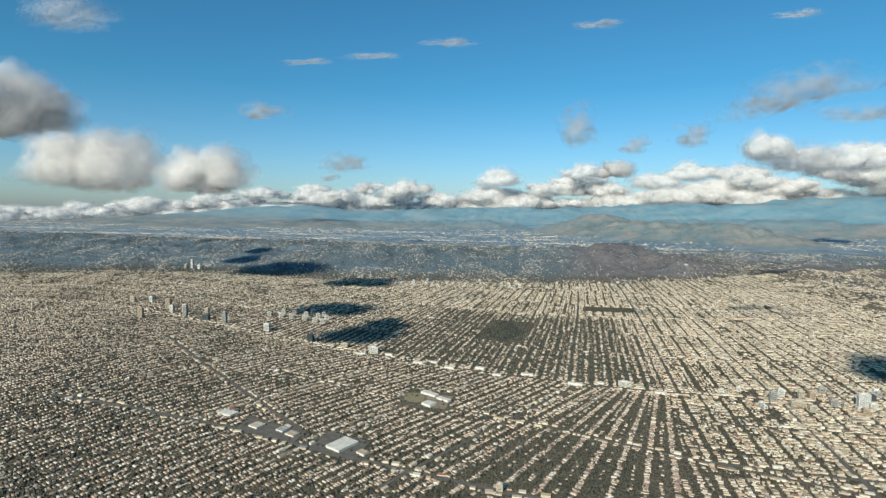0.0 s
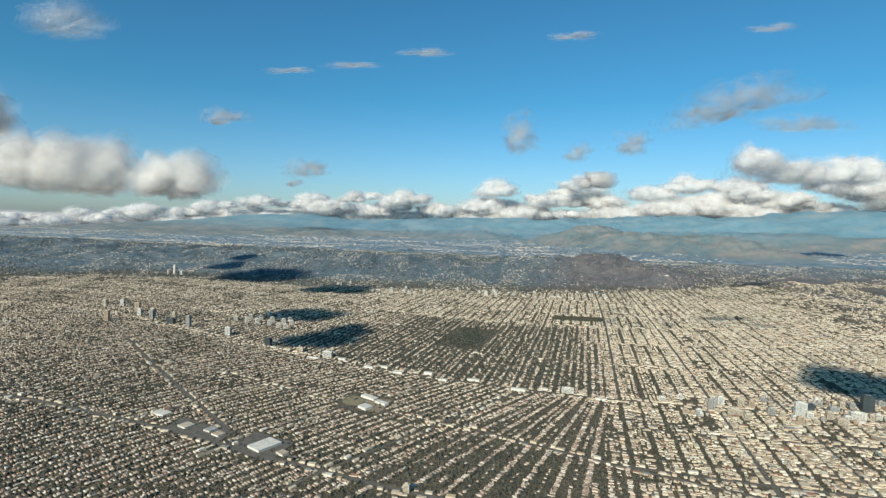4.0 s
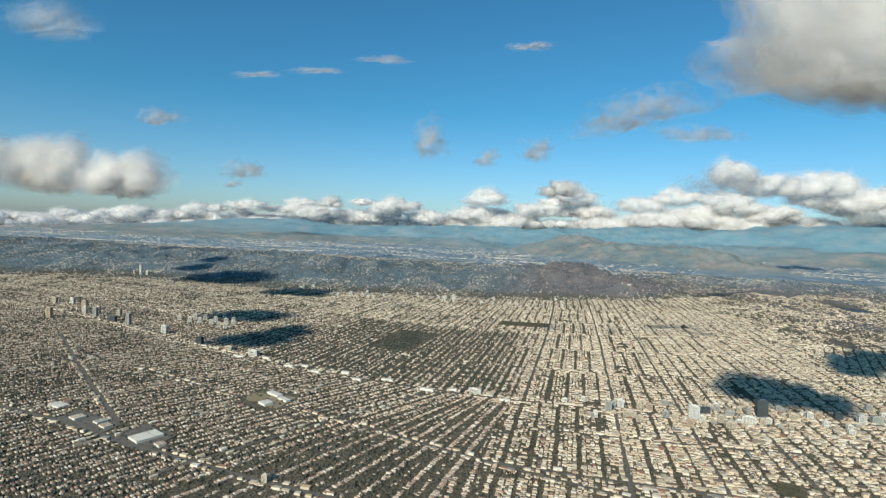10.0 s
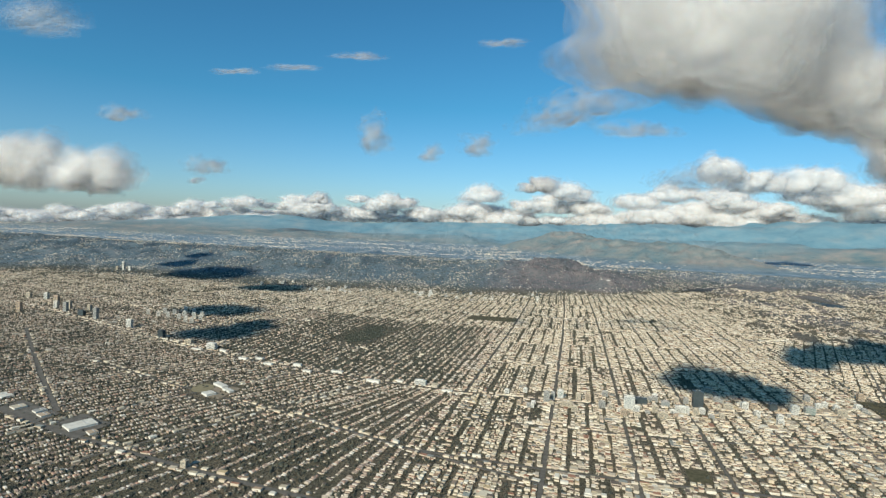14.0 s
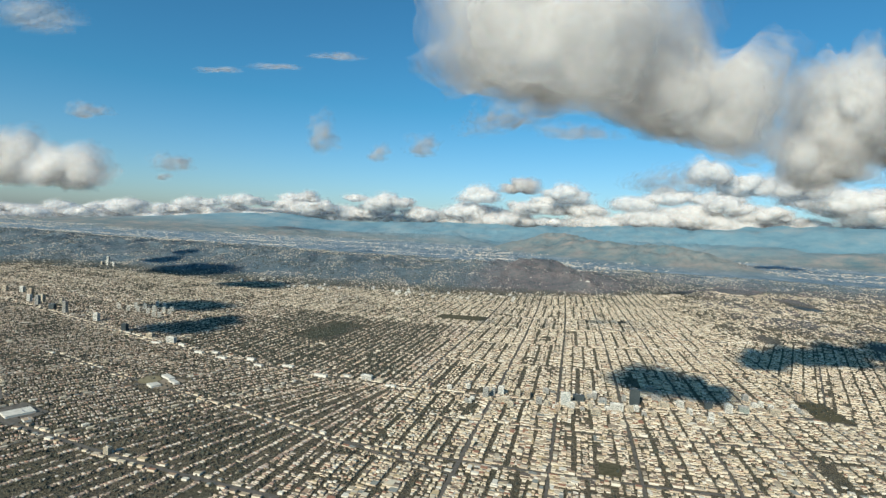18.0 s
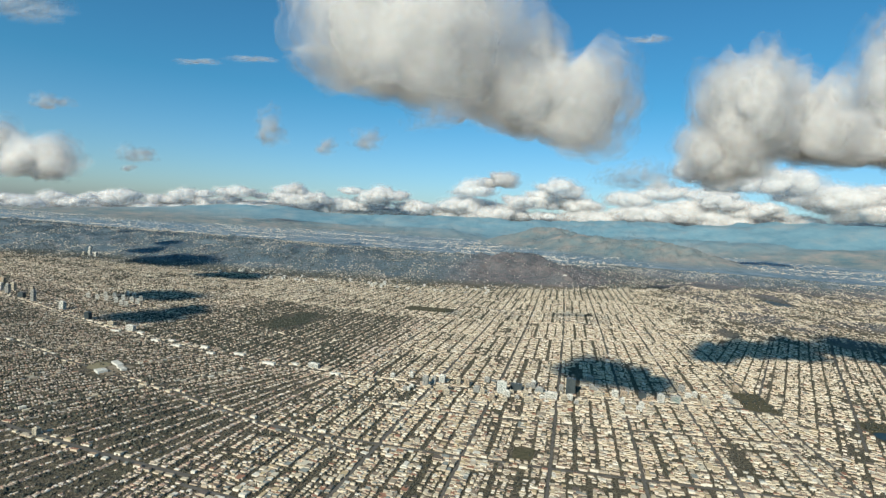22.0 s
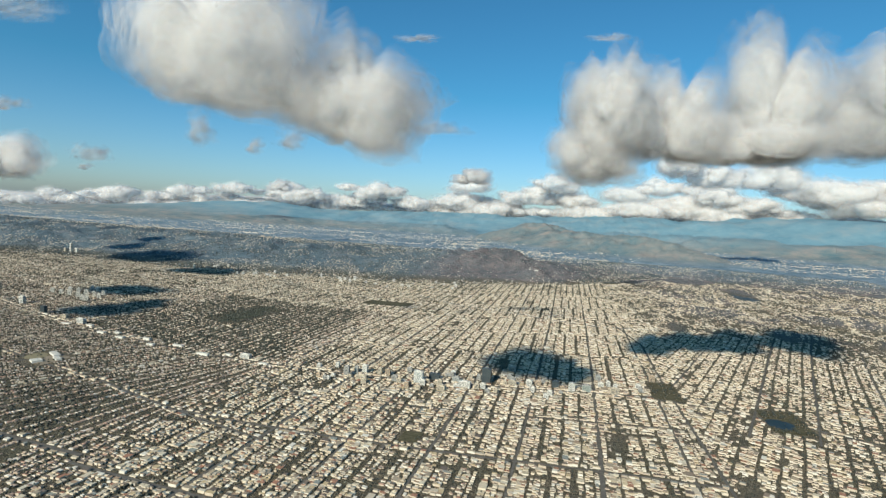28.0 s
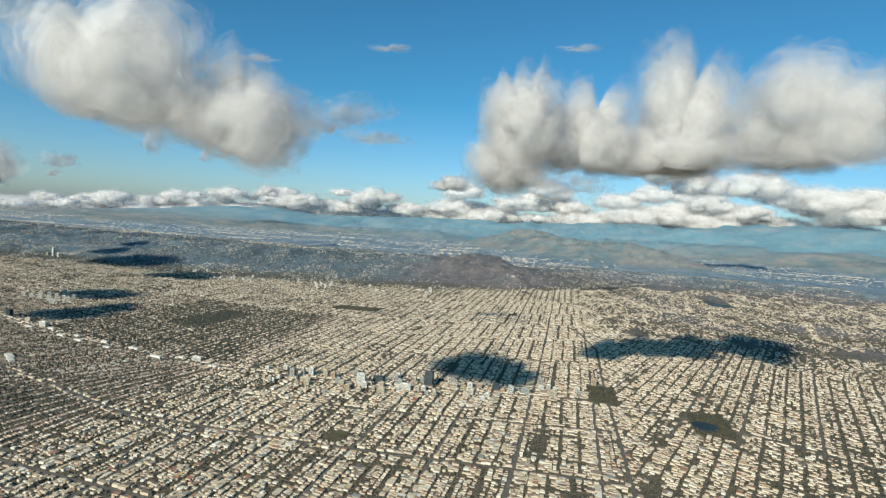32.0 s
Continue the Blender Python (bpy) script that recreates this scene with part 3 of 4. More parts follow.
x, y, lean, r = lots(2.6, 6, 5.0)
X, Y = lay(x, y)
yard = (r.uniform(0, 1, len(x)) < 0.42 - 0.2 * wooded(x, y)) & on_plain(X, Y, 20) & clear_of_roads(x, y, 0.6)
x, y, lean, X, Y = x[yard], y[yard], lean[yard], X[yard], Y[yard]
n = len(x)
v, f, s = flat_blocks(X + r.normal(0, .3, n), Y, land(X, Y), r.uniform(.7, 1.5, n), r.uniform(.7, 1.6, n), r.uniform(.28, .5, n), r.normal(0, .05, n) + heading(x, y, lean))
garages = new("back_buildings", mesh_of("back_buildings", v, f, [ROOFS, WALLS], s))
tagged(garages, "small garages and sheds along the back alleys", "garages", kind="stuff")

x, y, lean, r = lots(1.7, 2, 2.15)
x2, y2, lean2, _ = lots(1.8, 3, 4.4)
x, y, lean = np.concatenate([x, x2]), np.concatenate([y, y2]), np.concatenate([lean, lean2])
X, Y = lay(x, y)
dense = np.maximum(density(x, y), 0.85 * np.exp(-((y + 15) / 7) ** 2))
kind_here = block_kind(x, y)
tall = (r.uniform(0, 1, len(x)) < dense * 0.84) & (r.uniform(0, 1, len(x)) > wooded(x, y) * 0.5) & on_plain(X, Y, 8)
tall &= clear_of_roads(x, y, 1.2) & ((kind_here > .045) | (r.uniform(0, 1, len(x)) < .15)) & (r.uniform(0, 1, len(x)) < .78 + .4 * kind_here)
ax, ay, lean, X, Y, kind_here = x[tall], y[tall], lean[tall], X[tall], Y[tall], kind_here[tall]
n = len(ax)
turned_here = heading(ax, ay, lean)
aw, ad, ah = r.uniform(1.0, 2.2, n), r.uniform(.7, 1.6, n), r.uniform(.35, 1.15, n)
big = (kind_here > .86) & (r.uniform(0, 1, n) < .5)
aw, ad = np.where(big, aw * 1.5, aw), np.where(big, ad * 1.7, ad)
wide = 1 + .24 * ramp(ax, -20, 40)
aw, ad = aw * wide, ad * wide
slim = (kind_here > .3) & (kind_here < .55)
aw, ad, ah = np.where(slim, aw * .8, aw), np.where(slim, ad * .75, ad), np.where(slim, ah * .7, ah)
long_one = r.uniform(0, 1, n) < .12
ad = np.where(long_one, ad * r.uniform(1.6, 2.6, n), ad)
aw = np.where(long_one, aw * 1.35, aw)
near_zone = (ax > 5) & (ax < 200) & (ay > -100) & (ay < -18)
single = np.where(near_zone)[0][:: max(1, int(near_zone.sum() / 290))][:300]
joined = np.ones(n, bool)
joined[single] = False
v, f, s = flat_blocks(X[joined], Y[joined], land(X[joined], Y[joined]), aw[joined], ad[joined], ah[joined], r.normal(0, .02, joined.sum()) + turned_here[joined])
blocks = new("apartment_blocks", mesh_of("apartment_blocks", v, f, [WHITE_ROOFS, WALLS], s))
tagged(blocks, "crowded flat-roofed apartment blocks and shops with pale roofs", "apartment blocks", kind="stuff")

# shops along the boulevards and avenues
rs = np.random.default_rng(31)
x, y, face = [], [], []
for x0, y0, x1, y1, wide in ROADS:
    length = math.hypot(x1 - x0, y1 - y0)
    for side in (-1, 1):
        along = np.cumsum(rs.uniform(3.0, 7.5, int(length / 4)))
        along = along[along < length]
        k = along / length
        off = side * (wide + rs.uniform(1.2, 1.5, len(k)))
        x.append(x0 + (x1 - x0) * k - (y1 - y0) / length * off)
        y.append(y0 + (y1 - y0) * k + (x1 - x0) / length * off)
        face.append(np.full(len(k), math.atan2(y1 - y0, x1 - x0)))
x, y, face = np.concatenate(x), np.concatenate(y), np.concatenate(face)
sX, sY = lay(x, y)
keep = in_view(x, y) & clear_of_parks(x, y) & (rs.uniform(0, 1, len(x)) < .7 * (1 - .7 * garden_suburb(x, y + 14))) & on_plain(sX, sY, 12) & (winding(x, y) < .5) & clear_of_roads(x, y, .5)
x, y, face, sX, sY = x[keep], y[keep], face[keep], sX[keep], sY[keep]
n = len(x)
by_towers = np.where((x > -30) & (x < 230) & (np.abs(y + 15) < 4))[0][:90]
shop_sites = [(float(sX[i]), float(sY[i]), math.degrees(face[i])) for i in by_towers]
others = np.setdiff1d(np.arange(n), by_towers)
n = len(others)
v, f, s = flat_blocks(sX[others], sY[others], land(sX[others], sY[others]), rs.uniform(1.4, 4.2, n), rs.uniform(1.2, 2.2, n), rs.uniform(.4, 1.3, n), rs.normal(0, .02, n) + face[others])
shops = new("shop_rows", mesh_of("shop_rows", v, f, [WHITE_ROOFS, WALLS], s))
tagged(shops, "low flat-roofed shops along the boulevards", "shops", kind="stuff")

# single apartment houses near the towers
def apartment_house(w, d, h, seed):
    r = random.Random(seed)
    base = new("apartment_house", None)
    part("wall", block_mesh("wall", w, d, h, APARTMENT_WALL), base)
    part("roof", block_mesh("roof", w - .16, d - .16, .05, APARTMENT_ROOF, h), base)
    for sx, sy, ww, dd in ((0, -d / 2 + .04, w, .08), (0, d / 2 - .04, w, .08), (-w / 2 + .04, 0, .08, d - .16), (w / 2 - .04, 0, .08, d - .16)):
        part("parapet", block_mesh("parapet", ww, dd, .10, APARTMENT_WALL, h, sx, sy), base)
    part("stair_head", block_mesh("stair_head", .4, .3, .22, APARTMENT_WALL, h + .05, r.uniform(-w / 3, w / 3), r.uniform(-d / 4, d / 4)), base)
    part("air_conditioner", block_mesh("air_conditioner", .22, .2, .12, GREY_UNIT, h + .05, r.uniform(-w / 3, w / 3), r.uniform(-d / 4, d / 4)), base)
    return tagged(base, "flat-roofed stucco apartment house with a parapet", "apartment house", "apartment houses by the towers")


kinds = [apartment_house(w, d, h, k) for k, (w, d, h) in enumerate(((1.9, 1.5, .9), (2.2, 1.7, 1.2), (2.3, 1.8, 1.4), (1.8, 1.6, 1.0), (2.1, 1.3, .8), (2.0, 1.7, 1.3)))]
for count, i in enumerate(single):
    m = pose(X[i], Y[i], 0, 0, 0, r.normal(0, 1.5) + math.degrees(turned_here[i]))
    if count < len(kinds):
        kinds[count].matrix_basis = m
    else:
        copy_thing(kinds[int(r.integers(len(kinds)))], m)


def shop_block(w, d, h, roof_mat, label):
    """A low commercial block: walls, flat roof behind a parapet, a canopy over the pavement and roof units."""
    base = new("shop_block", None)
    part("wall", block_mesh("wall", w, d, h, APARTMENT_WALL), base)
    part("roof", block_mesh("roof", w - .16, d - .16, .05, roof_mat, h), base)
    for sx, sy, ww, dd in ((0, -d / 2 + .04, w, .08), (0, d / 2 - .04, w, .08), (-w / 2 + .04, 0, .08, d - .16), (w / 2 - .04, 0, .08, d - .16)):
        part("parapet", block_mesh("parapet", ww, dd, .12, APARTMENT_WALL, h, sx, sy), base)
    part("canopy", block_mesh("canopy", w * .9, .16, .06, GREY_UNIT, h * .45, 0, -d / 2 - .08), base, "thin grey canopy over the shop front")
    part("roof_unit", block_mesh("roof_unit", .3, .26, .14, GREY_UNIT, h + .05, w * .2, d * .15), base)
    return tagged(base, label, "shop", "shops by the towers")


shop_kinds = [shop_block(3.2, 1.8, .6, APARTMENT_ROOF, "low flat-roofed stucco shop on the tower boulevard"), shop_block(2.4, 1.6, .8, BRIGHT, "small pale-roofed shop on the tower boulevard"), shop_block(4.2, 2.0, .7, TAN, "long brown-roofed shop row on the tower boulevard"), shop_block(2.8, 2.0, 1.1, CONCRETE, "two-storey grey-roofed shop on the tower boulevard")]
for count, (sx, sy, way) in enumerate(shop_sites):
    m = pose(sx, sy, 0, 0, 0, way + float(r.normal(0, 1)))
    if count < len(shop_kinds):
        shop_kinds[count].matrix_basis = m
    else:
        copy_thing(shop_kinds[int(r.integers(len(shop_kinds)))], m)

# trees of streets and gardens
r = np.random.default_rng(9)
n = 760000
y = -440 + 1078 * r.uniform(0, 1, n)
x = r.uniform(-1400, 860, n)
lane = r.uniform(0, 1, n) < 0.34
kerb = COLUMNS[r.integers(0, len(COLUMNS), n)]
lane_x = kerb + band_shift(kerb, y)
low = south_west(lane_x, y)
u = -860 + 10.6 * r.integers(0, 86, n)
lane_x = np.where(low, u + leaning(u) * (y + 15), lane_x)
u = 120 + 10.8 * r.integers(0, 48, n)
lane_x = np.where(slanting(lane_x, y), u + SLANT * y, lane_x)
x = np.where(lane & (winding(lane_x, y) < .3), lane_x + np.where(r.uniform(0, 1, n) < .5, -.95, .95), x)
keep = in_view(x, y) & (r.uniform(0, 1, n) < 0.25 - 0.12 * ramp(x, -20, 30) + 0.75 * wooded(x, y)) & clear_of_roads(x, y, 0.1)
for x0, y0, x1, y1 in KEPT_CLEAR:
    keep &= ~((x > x0) & (x < x1) & (y > y0) & (y < y1) & (r.uniform(0, 1, n) < (.35 if x0 == -186 else .8)))
x, y = x[keep], y[keep]
X, Y = lay(x, y)
keep = on_plain(X, Y, 3)
x, y, X, Y = x[keep], y[keep], X[keep], Y[keep]
n = len(x)
v, f, s = tree_crowns(X, Y, land(X, Y), r.uniform(.4, .95, n) * (.9 + .5 * wooded(x, y)), r.uniform(.5, 1.5, n), r)
street_trees = new("street_trees", mesh_of("street_trees", v, f, [LEAVES]))
tagged(street_trees, "dark green street and garden trees of all sizes", "trees", kind="stuff")

# houses and trees on the hills, and the far valley's roofs
r = np.random.default_rng(21)


def before(x, y):
    """The part of the land that is seen."""
    return (x > -190 - (y + 411) * 1.62) & (x < 300 + (y + 380) * 0.62)


n = 90000
x, y = r.uniform(-2000, 900, n), r.uniform(290, 1150, n)
u = y - hill_foot(x)
settled = ramp(fractal(x / 45, y / 45, 0.0, 91), 0.42, 0.58) * (1 - 0.94 * ramp(x, -150, -90) * ramp(u, 15, 45) * (1 - ramp(x, 150, 230)))
keep = (u > -22) & (r.uniform(0, 1, n) < np.clip(settled * 0.7 + 0.06 + 0.5 * (1 - ramp(u, -10, 30)), 0, 1)) & before(x, y) & ~(((x - 474) / 34) ** 2 + ((y - 640) / 78) ** 2 < 1)
x, y = x[keep], y[keep]
n = len(x)
v, f, s = flat_blocks(x, y, land(x, y) - .3, r.uniform(1.2, 2.6, n), r.uniform(1.0, 1.7, n), r.uniform(.7, 1.1, n), r.uniform(0, 3, n))
hill_houses = new("hillside_houses", mesh_of("hillside_houses", v, f, [HILL_ROOFS, WALLS], s))
tagged(hill_houses, "pale houses scattered over the wooded hillsides", "houses", kind="stuff")
n = 110000
x, y = r.uniform(-2000, 900, n), r.uniform(290, 1150, n)
keep = (y > hill_foot(x) - 24) & before(x, y) & (r.uniform(0, 1, n) < 0.25 + 0.75 * ramp(fractal(x / 70, y / 70, 0.0, 91), 0.35, 0.55)) & ~((x > -130) & (x < 190) & (r.uniform(0, 1, n) < .7)) & ~(((x - 474) / 28) ** 2 + ((y - 640) / 66) ** 2 < 1)
x, y = x[keep], y[keep]
n = len(x)
v, f, s = tree_crowns(x, y, land(x, y) - .1, r.uniform(.8, 2.0, n), r.uniform(.9, 2.0, n), r)
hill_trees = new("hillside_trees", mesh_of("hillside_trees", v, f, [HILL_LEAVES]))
tagged(hill_trees, "dark trees and brush on the hills", "trees", kind="stuff")
n = 80000
x, y = r.uniform(-3800, 2400, n), 860 + 2300 * r.uniform(0, 1, n) ** 1.35
keep = before(x, y) & (land(x, y) < 30) & (y > hill_foot(x) + 380) & (r.uniform(0, 1, n) < .09 + .91 * ramp(fractal(x / 240, y / 44, 0.0, 95), 0.52, 0.64))
x, y = x[keep], y[keep]
n = len(x)
v, f, s = flat_blocks(x, y, land(x, y) - .3, r.uniform(2.0, 6.5, n), r.uniform(2, 4, n), r.uniform(.8, 1.6, n), r.normal(0, .1, n))
valley = new("valley_buildings", mesh_of("valley_buildings", v, f, [WHITE_ROOFS, WALLS], s))
tagged(valley, "pale warehouses and roofs across the far valley", "buildings", kind="stuff")


# ---- parks and landmarks ----
def sheet(name, outline, lift, mat, label, category):
    """A flat piece of ground with a low edge."""
    n = len(outline)
    v = [(x, y, lift) for x, y in outline] + [(x, y, lift - .06) for x, y in outline]
    sides = np.array([[k, k + n, (k + 1) % n + n, (k + 1) % n] for k in range(n)])
    return tagged(new(name, mesh_of(name, v, [np.arange(n)[None], sides[:, ::-1]], [mat])), label, category, kind="structure")


def laid(outline):
    return [tuple(float(c) for c in lay(x, y)) for x, y in outline]


def oval(x, y, a, b, n=28, wobble=0.12, seed=1.0):
    return [(x + a * math.cos(t) * (1 + wobble * math.sin(3 * t + seed)), y + b * math.sin(t) * (1 + wobble * math.cos(2 * t + seed))) for t in (2 * math.pi * k / n for k in range(n))]


def oblong(x0, y0, x1, y1):
    return [(x0, y0), (x1, y0), (x1, y1), (x0, y1)]


sheet("park", laid([(281, -51), (306, -49), (305, -22), (282, -23)]), .26, GRASS, "city park lawn round a small lake", "park")
sheet("lake", laid(oval(289, -40, 8.2, 6.0, wobble=.05)), .31, LAKE, "small dark oval lake in a city park", "lake")
sheet("park", laid([(217, -18), (237, -19), (236, 10), (219, 11)]), .26, GRASS, "narrow tree-lined city park", "park")
sheet("cemetery_lawn", laid(oblong(-94, 264, -40, 290)), .26, GRASS, "long dark green lawn of a cemetery", "lawn")
sheet("golf_course", laid(oval(-166, 128, 14, 40, wobble=.3, seed=2.0)), .26, FAIRWAY, "golf course fairways among dense trees", "golf course")
sheet("park", laid(oblong(79, -103, 89, -92)), .26, GRASS, "small green neighbourhood park", "park")
sheet("sports_field", laid(oval(-187, -86, 6.5, 8, wobble=.03)), .26, DRY_FIELD, "dry brown school sports field", "field")
sheet("school_yard", laid(oblong(-181, -96, -166, -74)), .26, EARTH, "paved school yard between white buildings", "yard")
sheet("parking_lot", laid(oblong(-214, -172, -190, -151)), .26, ASPHALT, "large asphalt parking lot", "parking lot")
sheet("parking_lot", laid(oblong(-260, -171, -224, -157)), .26, ASPHALT, "long asphalt parking lot between low shops", "parking lot")
sheet("reservoir", oval(474, 640, 20, 58, seed=.5), 2.4, LAKE, "long blue reservoir among wooded hills", "reservoir")


def hall(x, y, w, d, h, turn, label, category="hall", cover=None):
    base = new("flat_roofed_hall", None)
    part("wall", block_mesh("wall", w, d, h, WHITE), base)
    part("roof", block_mesh("roof", w + .1, d + .1, .12, cover or BRIGHT, h), base)
    for k in range(4):
        part("roof_vent", block_mesh("roof_vent", .5, .5, .25, GREY_UNIT, h + .12, (k - 1.5) * w / 5, d * .15), base)
    X, Y = lay(x, y)
    base.matrix_basis = pose(float(X), float(Y), 0, 0, 0, turn + math.degrees(float(heading(x, y, 0.0))))
    return tagged(base, label, category)


hall(-201, -161, 9.5, 13, 1.3, -24, "big-box store with a broad white flat roof", "store")
hall(-189, -163, 5, 4, 1.0, -24, "low tan shop beside a parking lot", "store", TAN)
hall(-229, -163, 6, 4.5, 1.0, -20, "low tan-roofed shop beside a parking lot", "store", TAN)
hall(-236, -161, 5, 5.5, 1.0, -20, "low grey-roofed shop beside a parking lot", "store", CONCRETE)
hall(-251, -164, 6.5, 6, 1.0, -20, "beige-roofed warehouse along the boulevard", "warehouse", BEIGE)
hall(-275, -160, 10, 6, 1.0, -14, "white warehouse along the boulevard", "warehouse")
hall(-176, -93, 7, 6, 1.4, -25, "white flat-roofed school hall", "school")
hall(-180, -77, 12, 4, 1.4, -25, "long white school building", "school")
hall(-170, -82, 9, 3.4, 1.3, -25, "long white school building", "school")
for k, (x, w) in enumerate(((-253, 12), (-232, 8), (-205, 9), (-196, 8), (-182, 9), (-162, 8), (-149, 8), (-130, 11), (-99, 12), (-84, 7), (-49, 9))):
    hall(x, -19.5 + (k % 2) * 9, w * .8, 2.6, 1.2 + .35 * (k % 3), 0, "white shop block along the boulevard", "shop block")


# A domed observatory on a brown spur.
dome_house = new("observatory", None)
part("wing", block_mesh("wing", 7.5, 1.8, 1.1, WHITE), dome_house)
part("hall", block_mesh("hall", 2.6, 2.6, 1.5, WHITE), dome_house)
for sx, rad in ((0, 1.2), (-3.3, .6), (3.3, .6)):
    bm = bmesh.new()
    bmesh.ops.create_uvsphere(bm, u_segments=16, v_segments=10, radius=rad)
    bmesh.ops.bisect_plane(bm, geom=bm.verts[:] + bm.edges[:] + bm.faces[:], plane_co=(0, 0, 0), plane_no=(0, 0, -1), clear_outer=True)
    me = bpy.data.meshes.new("dome")
    bm.to_mesh(me)
    bm.free()
    me.materials.append(CONCRETE)
    part("dome", me, dome_house, "pale copper-grey dome", (sx, 0, 1.5 if rad > 1 else 1.1))
dome_house.matrix_basis = pose(101, 621, float(land(101, 621)) - .2)
tagged(dome_house, "white observatory with three domes on a hill spur", "observatory")


def park_tree(high, wide, seed):
    """A tree on a lawn: a tapered trunk, a few limbs and a crown of many clumps."""
    r = random.Random(seed)
    base = new("park_tree", None)
    bm = bmesh.new()
    bmesh.ops.create_cone(bm, cap_ends=True, segments=7, radius1=.10, radius2=.05, depth=high * .5, matrix=Matrix.Translation((0, 0, high * .25)))
    for k in range(4):
        a = k * 1.6 + r.uniform(-.3, .3)
        lean = Matrix.Translation((0, 0, high * .42)) @ Matrix.Rotation(a, 4, "Z") @ Matrix.Rotation(.7, 4, "Y") @ Matrix.Translation((0, 0, high * .15))
        bmesh.ops.create_cone(bm, cap_ends=True, segments=5, radius1=.04, radius2=.015, depth=high * .3, matrix=lean)
    me = bpy.data.meshes.new("trunk")
    bm.to_mesh(me)
    bm.free()
    me.materials.append(TAN)
    part("trunk", me, base)
    bm = bmesh.new()
    for k in range(26):
        a, q = r.uniform(0, 6.28), wide * .42 * math.sqrt(r.random())
        spot = Matrix.Translation((q * math.cos(a), q * math.sin(a), high * r.uniform(.5, .95))) @ Matrix.Diagonal((1, 1, r.uniform(.6, .9), 1))
        bmesh.ops.create_icosphere(bm, subdivisions=1, radius=wide * r.uniform(.10, .20), matrix=spot)
    for v in bm.verts:
        v.co += Vector((r.uniform(-1, 1), r.uniform(-1, 1), r.uniform(-1, 1))) * wide * .03
    me = bpy.data.meshes.new("crown")
    bm.to_mesh(me)
    bm.free()
    me.materials.append(LEAVES)
    part("crown", me, base)
    return tagged(base, "dark leafy tree on a city park lawn", "tree", "trees of the city park")


r = random.Random(12)
tree_kinds = [park_tree(1.6, 1.7, 1), park_tree(1.2, 1.4, 2), park_tree(2.0, 2.0, 3)]
count = 0
while count < 90:
    u, v = r.random(), r.random()
    tx, ty = (282 + 23 * u, -50 + 27 * v) if count < 60 else (218 + 18 * u, -17 + 26 * v)
    if ((tx - 289) / 9.4) ** 2 + ((ty + 40) / 7.0) ** 2 < 1 or r.random() < .45 * (.15 < u < .85 and .5 < v < .8):
        continue
    m = pose(*(float(c) for c in lay(tx, ty)), .26, 0, 0, r.uniform(0, 360))
    if count < 3:
        tree_kinds[count].matrix_basis = m
    else:
        copy_thing(tree_kinds[r.randrange(3)], m)
    count += 1


# ---- towers ----
def tower(x, y, w, d, h, skin, glass, floors, label, turn=0.0, fins=0):
    """An office tower: a glass core, a slab edge at each storey, corner piers, and a plant room on the roof."""
    base = new("office_tower", None)
    part("core", block_mesh("core", w - .12, d - .12, h, glass), base, "tinted glass curtain wall")
    edge = block_mesh("floor_band", w, d, h / floors * .52, skin)
    for k in range(floors):
        part("floor_band", edge, base, place=(0, 0, h / floors * (k + .5)))
    pier = block_mesh("pier", .22, .22, h, skin)
    for sx in (-1, 1):
        for sy in (-1, 1):
            part("pier", pier, base, place=(sx * (w / 2 - .08), sy * (d / 2 - .08), 0))
    fin = block_mesh("fin", .16, d + .12, h, skin) if fins else None
    for k in range(fins):
        part("fin", fin, base, place=((k + .5) / fins * w - w / 2, 0, 0))
    part("roof", block_mesh("roof", w + .05, d + .05, .16, skin, h), base)
    plant = part("plant_room", block_mesh("plant_room", w * .5, d * .45, .45, skin, h + .16), base)
    for sx in (-1, 1):
        part("cooling_unit", block_mesh("cooling_unit", w * .12, d * .2, .16, GREY_UNIT, h + .61, sx * w * .14), plant, "grey metal cooling unit")
    if 7 < h < 10:
        part("mast", block_mesh("mast", .07, .07, 1.2, GREY_UNIT, h + .61), plant, "thin grey metal mast")
    X, Y = lay(x, y)
    base.matrix_basis = pose(float(X), float(Y), float(land(X, Y)), 0, 0, turn + math.degrees(float(heading(x, y, 0.0))))
    return tagged(base, label, "office tower", "towers along the boulevard")


tower(13, -20, 3.6, 2.9, 7.2, CONCRETE, GLASS_DARK, 17, 'grey concrete slab tower with dark windows')
tower(16.5, -12.5, 2.4, 1.8, 5.1, CONCRETE, GLASS_BLUE, 12, 'slim blue glass office tower')
tower(21, -9, 3.8, 3, 5.5, WHITE, GLASS_BLUE, 13, 'blue glass tower with white floor bands')
tower(25, -24, 8, 3.6, 3.4, BEIGE, GLASS_DARK, 8, 'wide low beige office block')
tower(32, -10, 3, 2.3, 4.8, BEIGE, GLASS_DARK, 11, 'beige concrete office tower')
tower(38, -11, 3.4, 2.6, 4.7, TAN, GLASS_DARK, 11, 'brown brick tower with dark windows')
tower(46, -20, 3.9, 3, 3.9, CONCRETE, GLASS_DARK, 9, 'grey mid-rise office block')
tower(62, -20, 6.2, 3.2, 8.6, WHITE, GLASS_BLUE, 20, 'tall pale slab tower with fine window bands')
tower(70, -10, 7.6, 3.6, 4.4, GLASS_DARK, GLASS_DARK, 10, 'dark glass office block with a broad flat front')
tower(77, -22, 3.4, 3.2, 4.4, BEIGE, GLASS_DARK, 10, 'beige office block with a flat roof')
